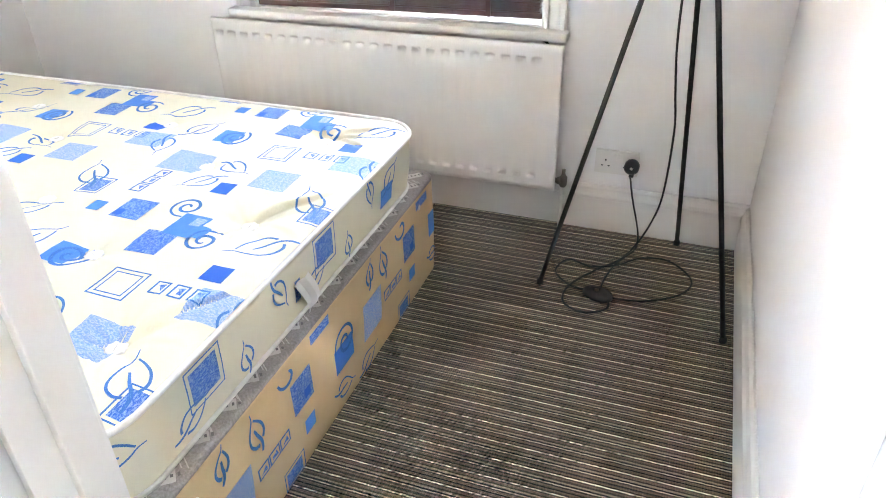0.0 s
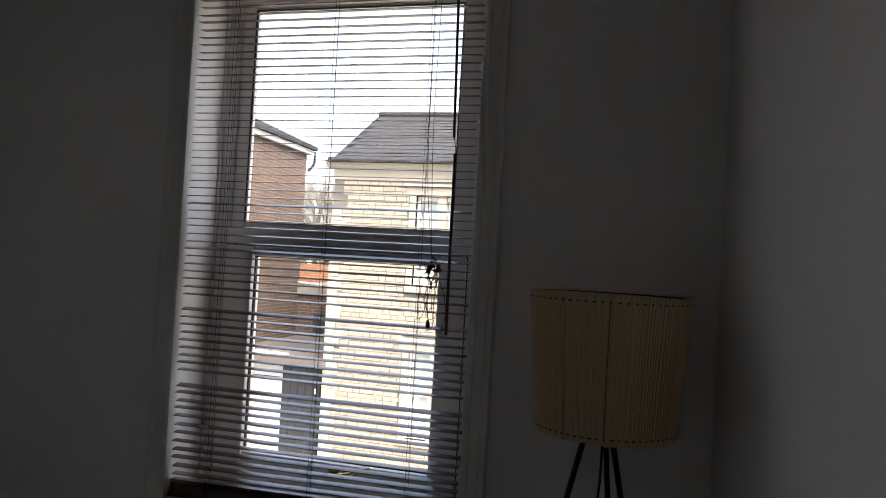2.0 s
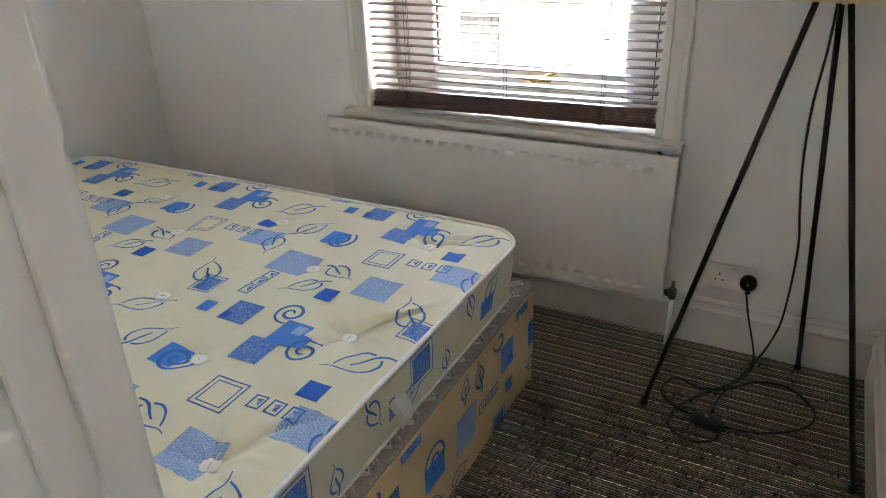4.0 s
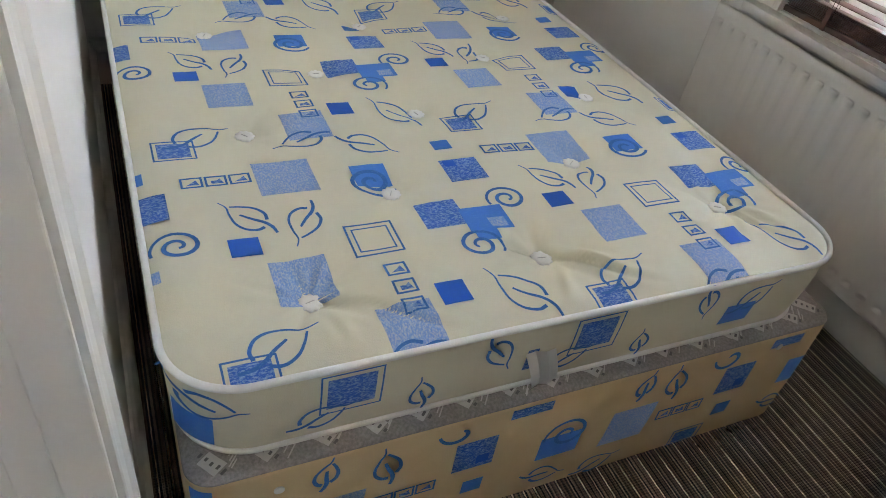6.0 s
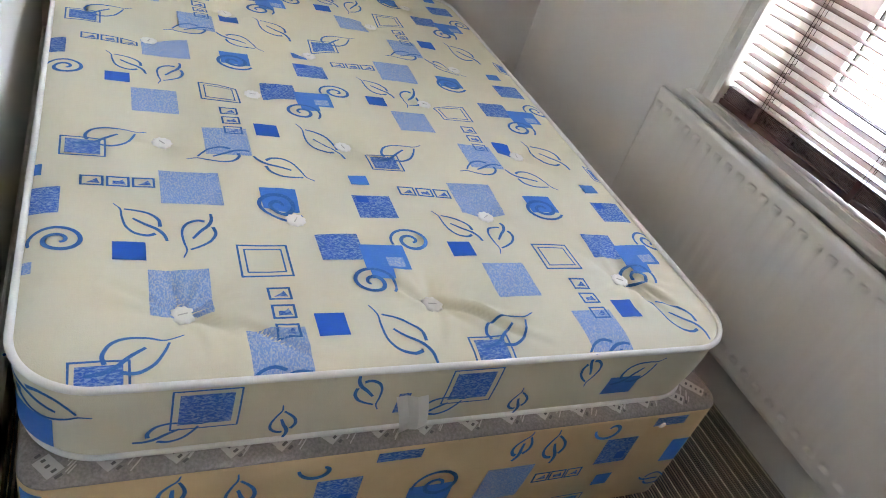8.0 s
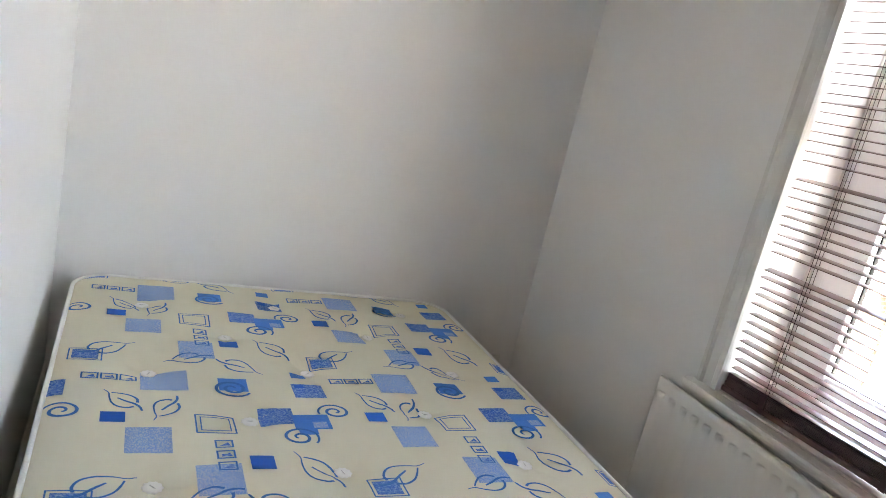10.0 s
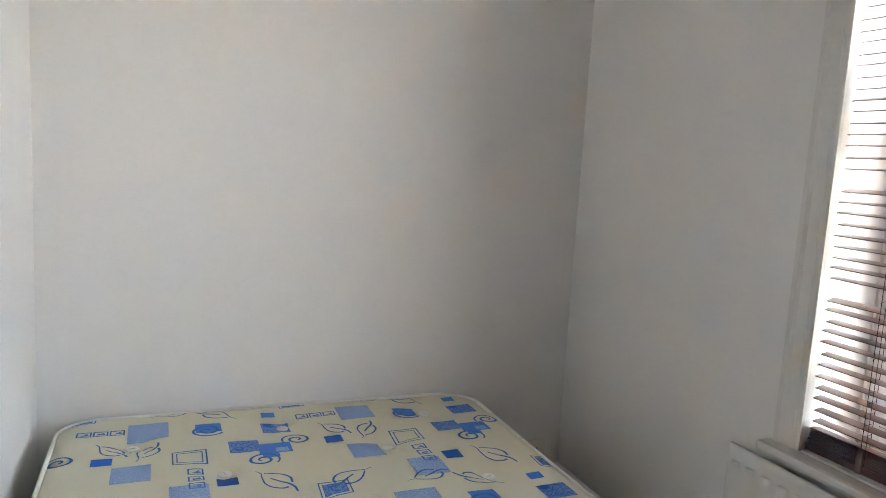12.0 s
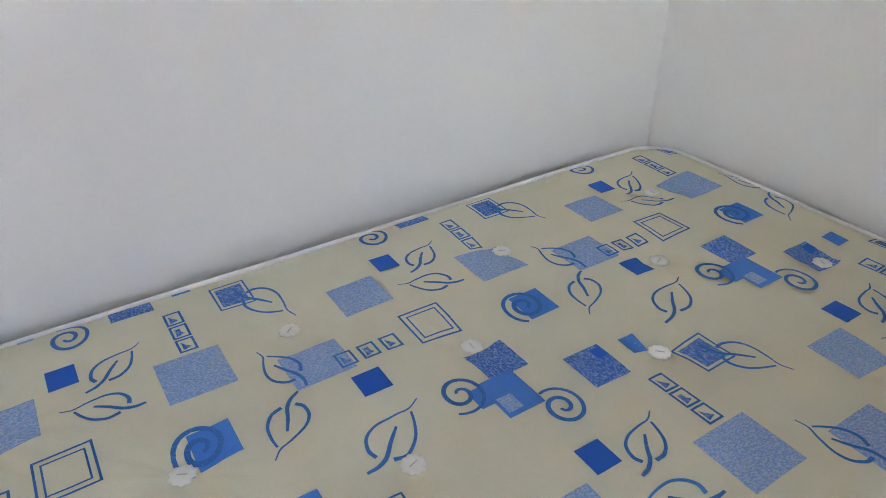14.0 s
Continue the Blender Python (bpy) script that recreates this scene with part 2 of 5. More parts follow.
CREAM = (0.755, 0.72, 0.56)
M = dict(
    wall=mat("white_wall_paint", (0.86, 0.855, 0.84), 0.75, bump=0.12, scale=140, vary=0.012, stain=0.012),
    ceiling=mat("white_ceiling_paint", (0.86, 0.86, 0.85), 0.85, bump=0.1, scale=120, vary=0.012, stain=0.012),
    trim=mat("white_gloss_paint", (0.78, 0.77, 0.74), 0.32, bump=0.05, scale=90, vary=0.015, stain=0.02),
    upvc=mat("white_plastic_frame", (0.80, 0.80, 0.80), 0.3, scale=80, vary=0.01, stain=0.015),
    radiator=mat("white_radiator_enamel", (0.79, 0.78, 0.75), 0.35, bump=0.03, scale=70, vary=0.012, stain=0.02),
    carpet=carpet_material(),
    slat=slat_material(),
    glass=glass_material(),
    shade=shade_material(),
    black=mat("black_painted_metal", (0.012, 0.0115, 0.0115), 0.55, bump=0.05, scale=200, vary=0.15),
    rubber=mat("black_plastic", (0.016, 0.016, 0.017), 0.5, scale=150, vary=0.1),
    cord=mat("dark_cord", (0.035, 0.022, 0.018), 0.8, scale=300, vary=0.2),
    thread=mat("brown_thread_and_seam_shadow", (0.14, 0.095, 0.06), 0.8, scale=300, vary=0.2),
    steel=mat("worn_metal_valve", (0.24, 0.22, 0.19), 0.4, metal=0.9, bump=0.1, scale=120, vary=0.2, stain=0.15),
    brass=mat("brass_handle", (0.72, 0.50, 0.16), 0.25, metal=1.0, scale=100, vary=0.08),
    plastic=mat("white_socket_plastic", (0.78, 0.77, 0.72), 0.35, scale=80, vary=0.01, stain=0.02),
    slot=mat("dark_slot", (0.03, 0.03, 0.03), 0.7),
    ticking=mat("cream_ticking", CREAM, 0.65, bump=0.25, scale=500, vary=0.04, stain=0.03, spec=0.3),
    divan_cloth=mat("aged_cream_ticking", (0.74, 0.56, 0.325), 0.7, bump=0.25, scale=400, vary=0.05, stain=0.08, spec=0.3),
    piping=mat("white_piping_tape", (0.84, 0.84, 0.80), 0.6, bump=0.3, scale=500, vary=0.03),
    felt=mat("grey_nonslip_cloth", (0.33, 0.305, 0.29), 0.85, bump=0.9, scale=190, vary=0.55, stain=0.08),
    slot_grey=mat("dark_grey_print", (0.16, 0.15, 0.15), 0.85, scale=200, vary=0.1),
    felt_mark=mat("pale_grey_print", (0.60, 0.58, 0.55), 0.85, scale=200, vary=0.08),
    button=mat("white_felt_button", (0.86, 0.85, 0.80), 0.75, bump=0.3, scale=300, vary=0.04),
    ink_solid=print_material("solid_blue_ink", (0.004, 0.125, 0.58), (0.009, 0.15, 0.62), 0.95, 300, (1, 1, 1)),
    ink_mid=print_material("mid_blue_ink", (0.045, 0.23, 0.68), (0.085, 0.29, 0.72), 0.9, 420, (1, 0.25, 1)),
    ink_dark=print_material("scribbled_dark_blue_ink", (0.018, 0.14, 0.54), (0.30, 0.45, 0.68), 0.66, 330, (1, 0.45, 1)),
    ink_light=print_material("speckled_light_blue_ink", (0.18, 0.35, 0.69), (0.46, 0.54, 0.68), 0.60, 380, (0.5, 1, 1)),
    ink_line=print_material("blue_line_ink", (0.022, 0.16, 0.50), (0.09, 0.28, 0.58), 0.85, 300, (1, 1, 1)),
    asphalt=mat("pale_concrete_paving", (0.24, 0.235, 0.22), 0.9, bump=0.5, scale=20, vary=0.2),
    stone=stone_material(),
    mortar=mat("pale_mortar", (0.13, 0.125, 0.115), 0.95, bump=0.4, scale=30, vary=0.1),
    ashlar=mat("pale_dressed_stone", (0.34, 0.325, 0.285), 0.85, bump=0.3, scale=12, vary=0.1, stain=0.08),
    red_brick=brick_material("red_brickwork", (0.105, 0.068, 0.056), (0.080, 0.053, 0.045), (0.15, 0.14, 0.13), 0.225, 0.075),
    orange_brick=brick_material("orange_brickwork", (0.34, 0.15, 0.075), (0.28, 0.12, 0.065), (0.36, 0.30, 0.25), 0.225, 0.075),
    felt_roof=mat("worn_brown_roof_felt", (0.12, 0.105, 0.10), 0.9, bump=0.4, scale=14, vary=0.25, stain=0.1),
    slate=mat("grey_slate", (0.045, 0.049, 0.057), 0.85, bump=0.4, scale=9, vary=0.35, spec=0.08),
    dark_door=mat("dark_painted_boards", (0.03, 0.034, 0.042), 0.5, scale=20, vary=0.15),
    pale_door=mat("white_painted_metal_door", (0.62, 0.63, 0.65), 0.5, scale=10, vary=0.04),
    bark=mat("grey_bark", (0.13, 0.11, 0.10), 0.9, scale=8, vary=0.2),
    hedge=mat("dull_green_hedge", (0.06, 0.075, 0.045), 0.9, bump=1.0, scale=6, vary=0.4),
    net=mat("pale_curtain", (0.62, 0.68, 0.68), 0.8, scale=12, vary=0.06),
    paper=mat("white_fabric_label", (0.85, 0.85, 0.83), 0.6, scale=100, vary=0.02),
)


# ---- mesh helpers ----
def part(name, bm, material, parent=None, label="", smooth=False):
    me = bpy.data.meshes.new(name)
    bm.normal_update()
    bm.to_mesh(me)
    bm.free()
    me.materials.append(material)
    if smooth:
        for p in me.polygons:
            p.use_smooth = True
    ob = new(name, me)
    if parent:
        ob.parent = parent
    if label:
        tagged(ob, label)
    return ob


def thing(name, label, category, group="", kind="", at=(0, 0, 0)):
    ob = new(name)
    ob.empty_display_size = 0.1
    ob.location = at
    return tagged(ob, label, category, group, kind)


def box(bm, x0, x1, y0, y1, z0, z1, bevel=0.0):
    made = bmesh.ops.create_cube(bm, size=1.0)["verts"]
    for v in made:
        v.co = Vector(((x0 + x1) / 2 + v.co.x * (x1 - x0), (y0 + y1) / 2 + v.co.y * (y1 - y0), (z0 + z1) / 2 + v.co.z * (z1 - z0)))
    if bevel:
        edges = {e for v in made for e in v.link_edges}
        bmesh.ops.bevel(bm, geom=list(edges), offset=bevel, segments=2, profile=0.6, affect="EDGES")
    return bm


def boxed(*args, bevel=0.0):
    return box(bmesh.new(), *args, bevel=bevel)


def extrude(bm, profile, along):
    """Sweep a closed profile of (a, b) pairs: along gives (origin, a axis, b axis) at the two ends."""
    rings = []
    for o, ea, eb in along:
        rings.append([bm.verts.new(Vector(o) + Vector(ea) * a + Vector(eb) * b) for a, b in profile])
    n = len(profile)
    for r0, r1 in zip(rings, rings[1:]):
        for i in range(n):
            bm.faces.new((r0[i], r0[(i + 1) % n], r1[(i + 1) % n], r1[i]))
    bm.faces.new(rings[0][::-1])
    bm.faces.new(rings[-1])
    bmesh.ops.recalc_face_normals(bm, faces=bm.faces[:])
    return bm


def tube(bm, pts, radius, sides=8, closed=False, taper=None):
    """A round tube along points."""
    pts = [Vector(p) for p in pts]
    rings, n = [], len(pts)
    ref = Vector((0, 0, 1))
    for i, p in enumerate(pts):
        a, b = pts[(i - 1) % n if closed else max(i - 1, 0)], pts[(i + 1) % n if closed else min(i + 1, n - 1)]
        d = (b - a).normalized()
        side = d.cross(ref)
        side = side.normalized() if side.length > 0.05 else d.cross(Vector((1, 0, 0))).normalized()
        up = side.cross(d)
        r = radius * (taper(i / (n - 1)) if taper else 1)
        rings.append([bm.verts.new(p + side * math.cos(k * math.tau / sides) * r + up * math.sin(k * math.tau / sides) * r) for k in range(sides)])
    pairs = list(zip(rings, rings[1:])) + ([(rings[-1], rings[0])] if closed else [])
    for r0, r1 in pairs:
        for k in range(sides):
            bm.faces.new((r0[k], r0[(k + 1) % sides], r1[(k + 1) % sides], r1[k]))
    if not closed:
        bm.faces.new(rings[0][::-1])
        bm.faces.new(rings[-1])
    bmesh.ops.recalc_face_normals(bm, faces=bm.faces[:])
    return bm


def spline(pts, steps=12):
    """Catmull-Rom points through the given ones."""
    pts = [Vector(p) for p in pts]
    pts = [2 * pts[0] - pts[1], *pts, 2 * pts[-1] - pts[-2]]
    out = []
    for a, b, c, d in zip(pts, pts[1:], pts[2:], pts[3:]):
        for k in range(steps):
            t = k / steps
            out.append(0.5 * (2 * b + (c - a) * t + (2 * a - 5 * b + 4 * c - d) * t * t + (3 * b - a - 3 * c + d) * t ** 3))
    return out + [pts[-2]]


def lathe(bm, profile, center, axis="z", sides=24):
    """Turn (radius, height) pairs about an axis through center."""
    rings = []
    for r, h in profile:
        ring = []
        for k in range(sides):
            c, s = math.cos(k * math.tau / sides) * r, math.sin(k * math.tau / sides) * r
            ring.append(bm.verts.new(Vector(center) + Vector({"z": (c, s, h), "y": (c, h, s), "x": (h, c, s)}[axis])))
        rings.append(ring)
    for r0, r1 in zip(rings, rings[1:]):
        for k in range(sides):
            bm.faces.new((r0[k], r0[(k + 1) % sides], r1[(k + 1) % sides], r1[k]))
    bm.faces.new(rings[0][::-1])
    bm.faces.new(rings[-1])
    bmesh.ops.recalc_face_normals(bm, faces=bm.faces[:])
    return bm


# ---- structure ----
def setting(name, bm, material, label, category="structure"):
    return tagged(part(name, bm, material), label, category, kind="structure")


setting("floor", boxed(-0.15, 3.4, -1.5, WALL_OUT, -0.12, 0.0), M["carpet"], "brown and cream striped loop-pile carpet on the floor", "carpet")
setting("ceiling", boxed(-0.15, 3.4, -1.5, WALL_OUT, H, H + 0.1), M["ceiling"], "plain white painted ceiling over the room", "ceiling")
bm = bmesh.new()
box(bm, -0.15, WX0, D, WALL_OUT, 0, H)
box(bm, WX1, W + 0.15, D, WALL_OUT, 0, H)
box(bm, WX0, WX1, D, WALL_OUT, 0, WZ0 - 0.002)
box(bm, WX0, WX1, D, WALL_OUT, WZ1, H)
setting("wall_north", bm, M["wall"], "white painted wall with one tall window opening", "wall")
setting("wall_west", boxed(-0.15, 0.018, -0.12, D, 0, H), M["wall"], "white painted wall at the head of the bed", "wall")
setting("wall_east", boxed(W, W + 0.15, 0.0, D, 0, H), M["wall"], "white painted wall beside the lamp", "wall")
bm = bmesh.new()
box(bm, 0.018, DX0 - 0.04, -0.12, 0, 0, H)
box(bm, DX1 + 0.04, W + 0.15, -0.12, 0, 0, H)
box(bm, DX0 - 0.04, DX1 + 0.04, -0.12, 0, DZ + 0.02, H)
setting("wall_south", bm, M["wall"], "white painted wall with the open doorway", "wall")
# landing walls; the unseen opening on the west side is added to light the jambs
bm = bmesh.new()
box(bm, 1.3, 1.4, -1.4, -1.1, 0, H)
box(bm, 1.3, 1.4, -0.5, -0.12, 0, H)
box(bm, 1.3, 1.4, -1.1, -0.5, 0, 1.2)
box(bm, 1.3, 1.4, -1.1, -0.5, 1.68, H)
box(bm, 3.3, 3.4, -1.4, -0.12, 0, H)
box(bm, 3.05, 3.4, -0.12, -0.02, 0, H)
box(bm, 1.3, 3.4, -1.5, -1.4, 0, H)
setting("wall_landing", bm, M["wall"], "plain white walls of the landing, with one opening added to let light in", "wall")

# skirting boards: moulded top edge
SK = [(0, 0), (0.018, 0), (0.018, 0.118), (0.022, 0.122), (0.022, 0.132), (0.016, 0.140), (0.013, 0.152), (0.013, 0.160), (0.006, 0.168), (0, 0.168)]


def skirting(a, b, inward):
    bm = bmesh.new()
    extrude(bm, SK, [((*a, 0.0), (*inward, 0), (0, 0, 1)), ((*b, 0.0), (*inward, 0), (0, 0, 1))])
    return setting("baseboard", bm, M["trim"], "white gloss painted skirting board with a moulded top", "skirting board")


skirting((0.018, D), (1.02, D), (0, -1))
skirting((2.302, D), (W, D), (0, -1))
skirting((0.018, 0.0), (0.018, D - 0.023), (1, 0))
skirting((W, 0.03), (W, D - 0.023), (-1, 0))
skirting((0.041, 0.0), (2.005, 0.0), (0, 1))
setting("baseboard", boxed(1.021, 2.301, D - 0.012, D, 0, 0.125, bevel=0.003), M["trim"], "plain white board under the radiator", "skirting board")

# door lining, stops and architraves
lining = thing("door_1", "open doorway with white painted lining and no door in view", "doorway", kind="structure")
part("door_jamb", boxed(DX0 - 0.04, DX0 - 0.022, -0.13, 0.002, 0, DZ, bevel=0.002), M["trim"], lining)
part("door_jamb", boxed(DX1 + 0.022, DX1 + 0.04, -0.13, 0.002, 0, DZ, bevel=0.002), M["trim"], lining)
part("door_head", boxed(DX0 - 0.04, DX1 + 0.04, -0.13, 0.002, DZ + 0.001, DZ + 0.02, bevel=0.002), M["trim"], lining)
for y0, a, b in ((-0.090, 0.0215, 0.0112), (-0.047, 0.0111, 0.0)):
    part("door_stop", boxed(DX0 - a, DX0 - b, y0, 0.003, 0, DZ - 0.002, bevel=0.0025), M["trim"], lining)
    part("door_stop", boxed(DX1 + b, DX1 + a, y0, 0.003, 0, DZ - 0.002, bevel=0.0025), M["trim"], lining)
ARCH = [(0, 0), (0, 0.011), (0.006, 0.013), (0.016, 0.013), (0.020, 0.009), (0.026, 0.010), (0.044, 0.014), (0.052, 0.020), (0.064, 0.020), (0.068, 0.015), (0.068, 0)]


def architrave(name, parent, x0, x1, z0, z1, y, out, width):
    """Moulded casing round an opening, mitred at the top; out is +1 or -1 along y."""
    k = width / 0.068
    prof = [(a * k, b) for a, b in ARCH]
    for side, x in ((-1, x0), (1, x1)):
        bm = bmesh.new()
        rings = []
        for top in (0, 1):
            rings.append([bm.verts.new((x + side * a, y + out * b, (z1 + a) if top else z0)) for a, b in prof])
        n = len(prof)
        for i in range(n):
            bm.faces.new((rings[0][i], rings[0][(i + 1) % n], rings[1][(i + 1) % n], rings[1][i]))
        bm.faces.new(rings[0][::-1])
        bm.faces.new(rings[1])
        bmesh.ops.recalc_face_normals(bm, faces=bm.faces[:])
        part(name, bm, M["trim"], parent)
    bm = bmesh.new()
    rings = []
    for side, x in ((-1, x0), (1, x1)):
        rings.append([bm.verts.new((x + side * a, y + out * b, z1 + a)) for a, b in prof])
    n = len(prof)
    for i in range(n):
        bm.faces.new((rings[0][i], rings[0][(i + 1) % n], rings[1][(i + 1) % n], rings[1][i]))
    bmesh.ops.recalc_face_normals(bm, faces=bm.faces[:])
    part(name, bm, M["trim"], parent)


architrave("architrave", lining, DX0 - 0.008, DX1 + 0.008, 0, DZ + 0.006, 0.0, 1, 0.068)
architrave("architrave", lining, DX0 - 0.030, DX1 + 0.030, 0, DZ + 0.006, -0.12, -1, 0.068)

# window
win = thing("window_1", "tall white plastic window, fixed light over an opening sash", "window", kind="structure")
architrave("architrave", win, WX0, WX1, WZ0, WZ1, D, -1, 0.078)
FY0, FY1 = 2.060, 2.125


def framed(name, x0, x1, z0, z1, wl, wr, wb, wt, y0, y1, parent, material, bev=0.004):
    """Four mitre-free rails round an opening, as one mesh."""
    bm = bmesh.new()
    box(bm, x0, x0 + wl, y0, y1, z0, z1, bev)
    box(bm, x1 - wr, x1, y0, y1, z0, z1, bev)
    box(bm, x0 + wl, x1 - wr, y0 + 0.0005, y1 - 0.0005, z0, z0 + wb, bev)
    box(bm, x0 + wl, x1 - wr, y0 + 0.0005, y1 - 0.0005, z1 - wt, z1, bev)
    return part(name, bm, material, parent)


TR = 1.615
framed("window_frame", WX0, WX1, WZ0 + 0.0035, WZ1, 0.050, 0.062, 0.06, 0.05, FY0, FY1, win, M["upvc"])
part("transom", boxed(WX0 + 0.050, WX1 - 0.062, FY0, FY1, TR - 0.03, TR + 0.035, bevel=0.004), M["upvc"], win)
framed("glazing_bead", WX0 + 0.050, WX1 - 0.062, TR + 0.035, WZ1 - 0.05, 0.055, 0.066, 0.02, 0.02, FY0 + 0.02, FY1 - 0.005, win, M["upvc"], 0.006)
sash = framed("sash", WX0 + 0.052, WX1 - 0.064, WZ0 + 0.0655, TR - 0.032, 0.116, 0.098, 0.072, 0.036, FY0 - 0.012, FY1 - 0.012, win, M["upvc"], 0.008)
pane = part("pane", boxed(WX0 + 0.09, WX1 - 0.105, 2.09, 2.096, TR + 0.05, WZ1 - 0.06), M["glass"], win, "clear glass pane")
pane.visible_shadow = False
pane = part("pane", boxed(WX0 + 0.14, WX1 - 0.14, 2.084, 2.090, WZ0 + 0.11, TR - 0.07), M["glass"], win, "clear glass pane")
pane.visible_shadow = False
bm = bmesh.new()
box(bm, WX0 + 0.001, WX1 - 0.001, D - 0.0015, FY0 + 0.03, WZ0 - 0.0015, WZ0 + 0.003)
box(bm, 1.048, 2.278, 1.797, D - 0.002, 0.661, 0.691, 0.011)
part("window_sill", bm, M["trim"], win, "white gloss painted window board with a rounded nose")
part("reveal_bead", boxed(WX0 + 0.0005, WX0 + 0.010, 2.044, FY0 - 0.001, WZ0 + 0.0035, WZ1 - 0.001, bevel=0.003), M["trim"], win, "white painted bead against the frame")
framed("gasket", WX0 + 0.1045, WX1 - 0.1275, TR + 0.054, WZ1 - 0.069, 0.006, 0.004, 0.004, 0.004, 2.080, 2.089, win, M["slot"], 0)
framed("gasket", WX0 + 0.1675, WX1 - 0.1615, WZ0 + 0.137, TR - 0.0675, 0.005, 0.004, 0.004, 0.004, 2.070, 2.0835, win, M["slot"], 0)
framed("gasket", WX0 + 0.0502, WX1 - 0.0622, WZ0 + 0.0638, TR - 0.0303, 0.005, 0.005, 0.005, 0.004, FY0 - 0.004, FY0 + 0.012, win, M["slot"], 0)
# handle: brass espagnolette lying almost level
hd = Vector((1.728, FY0 - 0.012, 0.797))
bm = bmesh.new()
box(bm, hd.x - 0.062, hd.x + 0.045, hd.y - 0.008, hd.y, hd.z - 0.012, hd.z + 0.012, 0.004)
lathe(bm, [(0.011, 0), (0.011, -0.026), (0.009, -0.03)], (hd.x - 0.01, hd.y - 0.008, hd.z), "y", 16)
tube(bm, spline([hd + Vector((-0.012, -0.033, 0)), hd + Vector((0.03, -0.04, 0.014)), hd + Vector((0.075, -0.042, 0.034)), hd + Vector((0.105, -0.036, 0.040))], 6), 0.0075, 8, taper=lambda t: 1 - 0.25 * t)
part("handle", bm, M["brass"], win, "brass window handle", True)


# ---- radiator ----
def radiator():
    x0, x1, z0, z1, yf = 0.994, 2.278, 0.163, 0.664, 1.762
    rad = thing("radiator", "white enamelled panel radiator under the window", "radiator")
    pitch, n = 0.0507, 25
    xs = sorted({round(x0 + 0.004 + (x1 - x0 - 0.008) * i / 300, 5) for i in range(301)})
    zs = [z0 + 0.004, z0 + 0.02] + [z0 + 0.028 + 0.0045 * i for i in range(10)] + [z0 + 0.08 + (z1 - z0 - 0.16) * i / 12 for i in range(13)] + [z1 - 0.028 - 0.0045 * i for i in range(9, -1, -1)] + [z1 - 0.02, z1 - 0.004]
    bm = bmesh.new()

    def depth(x, z):
        ph = (x - x0 - 0.033) / pitch
        k = round(ph)
        if k < 0 or k >= n - 1:
            return 0.0
        across = max(0.0, 1 - (abs(ph - k) * pitch / 0.0145) ** 2)
        lo, hi = z0 + 0.042, z1 - 0.042
        along = min(1.0, max(0.0, min(z - lo, hi - z) / 0.005))
        end = math.exp(-max(min(z - lo, hi - z) - 0.008, 0) / 0.007)
        return (0.0010 + 0.0110 * end) * across ** 0.7 * along

    grid = [[bm.verts.new((x, yf + depth(x, z), z)) for z in zs] for x in xs]
    for a, b in zip(grid, grid[1:]):
        for i in range(len(zs) - 1):
            bm.faces.new((a[i], b[i], b[i + 1], a[i + 1]))
    rim = [g[0] for g in grid] + grid[-1][1:] + [g[-1] for g in grid[-2::-1]] + grid[0][-2:0:-1]
    back = [bm.verts.new((x0 if v.co.x < x0 + 0.005 else x1 if v.co.x > x1 - 0.005 else v.co.x, yf + 0.012, z0 if v.co.z < z0 + 0.005 else z1 if v.co.z > z1 - 0.005 else v.co.z)) for v in rim]
    m = len(rim)
    for i in range(m):
        bm.faces.new((rim[i], rim[(i + 1) % m], back[(i + 1) % m], back[i]))
    bmesh.ops.contextual_create(bm, geom=back)
    bmesh.ops.recalc_face_normals(bm, faces=bm.faces[:])
    part("panel", bm, M["radiator"], rad, smooth=True)
    fins = bmesh.new()
    for i in range(48):
        x = x0 + 0.03 + i * (x1 - x0 - 0.06) / 47
        box(fins, x - 0.0012, x + 0.0012, yf + 0.013, yf + 0.062, z0 + 0.03, z1 - 0.04)
    tagged(part("convector_fins", fins, M["radiator"], rad), kind="stuff")
    for x in (x0 + 0.16, x1 - 0.16):
        part("wall_bracket", boxed(x - 0.02, x + 0.02, yf + 0.063, D, z0 + 0.05, z1 - 0.05, bevel=0.002), M["radiator"], rad)
    bm = bmesh.new()
    lathe(bm, [(0.009, -0.03), (0.009, 0.0), (0.013, 0.0), (0.013, 0.014), (0.010, 0.014), (0.010, 0.026)], (x1 + 0.006, yf + 0.022, z0 + 0.035), "x", 12)
    lathe(bm, [(0.010, -0.02), (0.014, -0.012), (0.014, 0.016), (0.009, 0.02), (0.006, 0.03), (0.006, 0.044)], (x1 + 0.026, yf + 0.022, z0 + 0.035), "z", 12)
    part("valve", bm, M["steel"], rad, "worn metal radiator valve", True)
    part("pipe", tube(bmesh.new(), [(x1 + 0.026, yf + 0.022, z0 + 0.02), (x1 + 0.026, yf + 0.022, 0.09), (x1 + 0.025, yf + 0.022, 0.0)], 0.0075, 10), M["radiator"], rad, "white painted pipe", True)
    bm = bmesh.new()
    tube(bm, spline([(x1 - 0.09, D - 0.03, 0.664), (x1 - 0.065, D - 0.04, 0.655), (x1 - 0.05, D - 0.04, 0.635)], 5), 0.004, 6)
    part("bleed_pipe", bm, M["slot"], rad)


radiator()


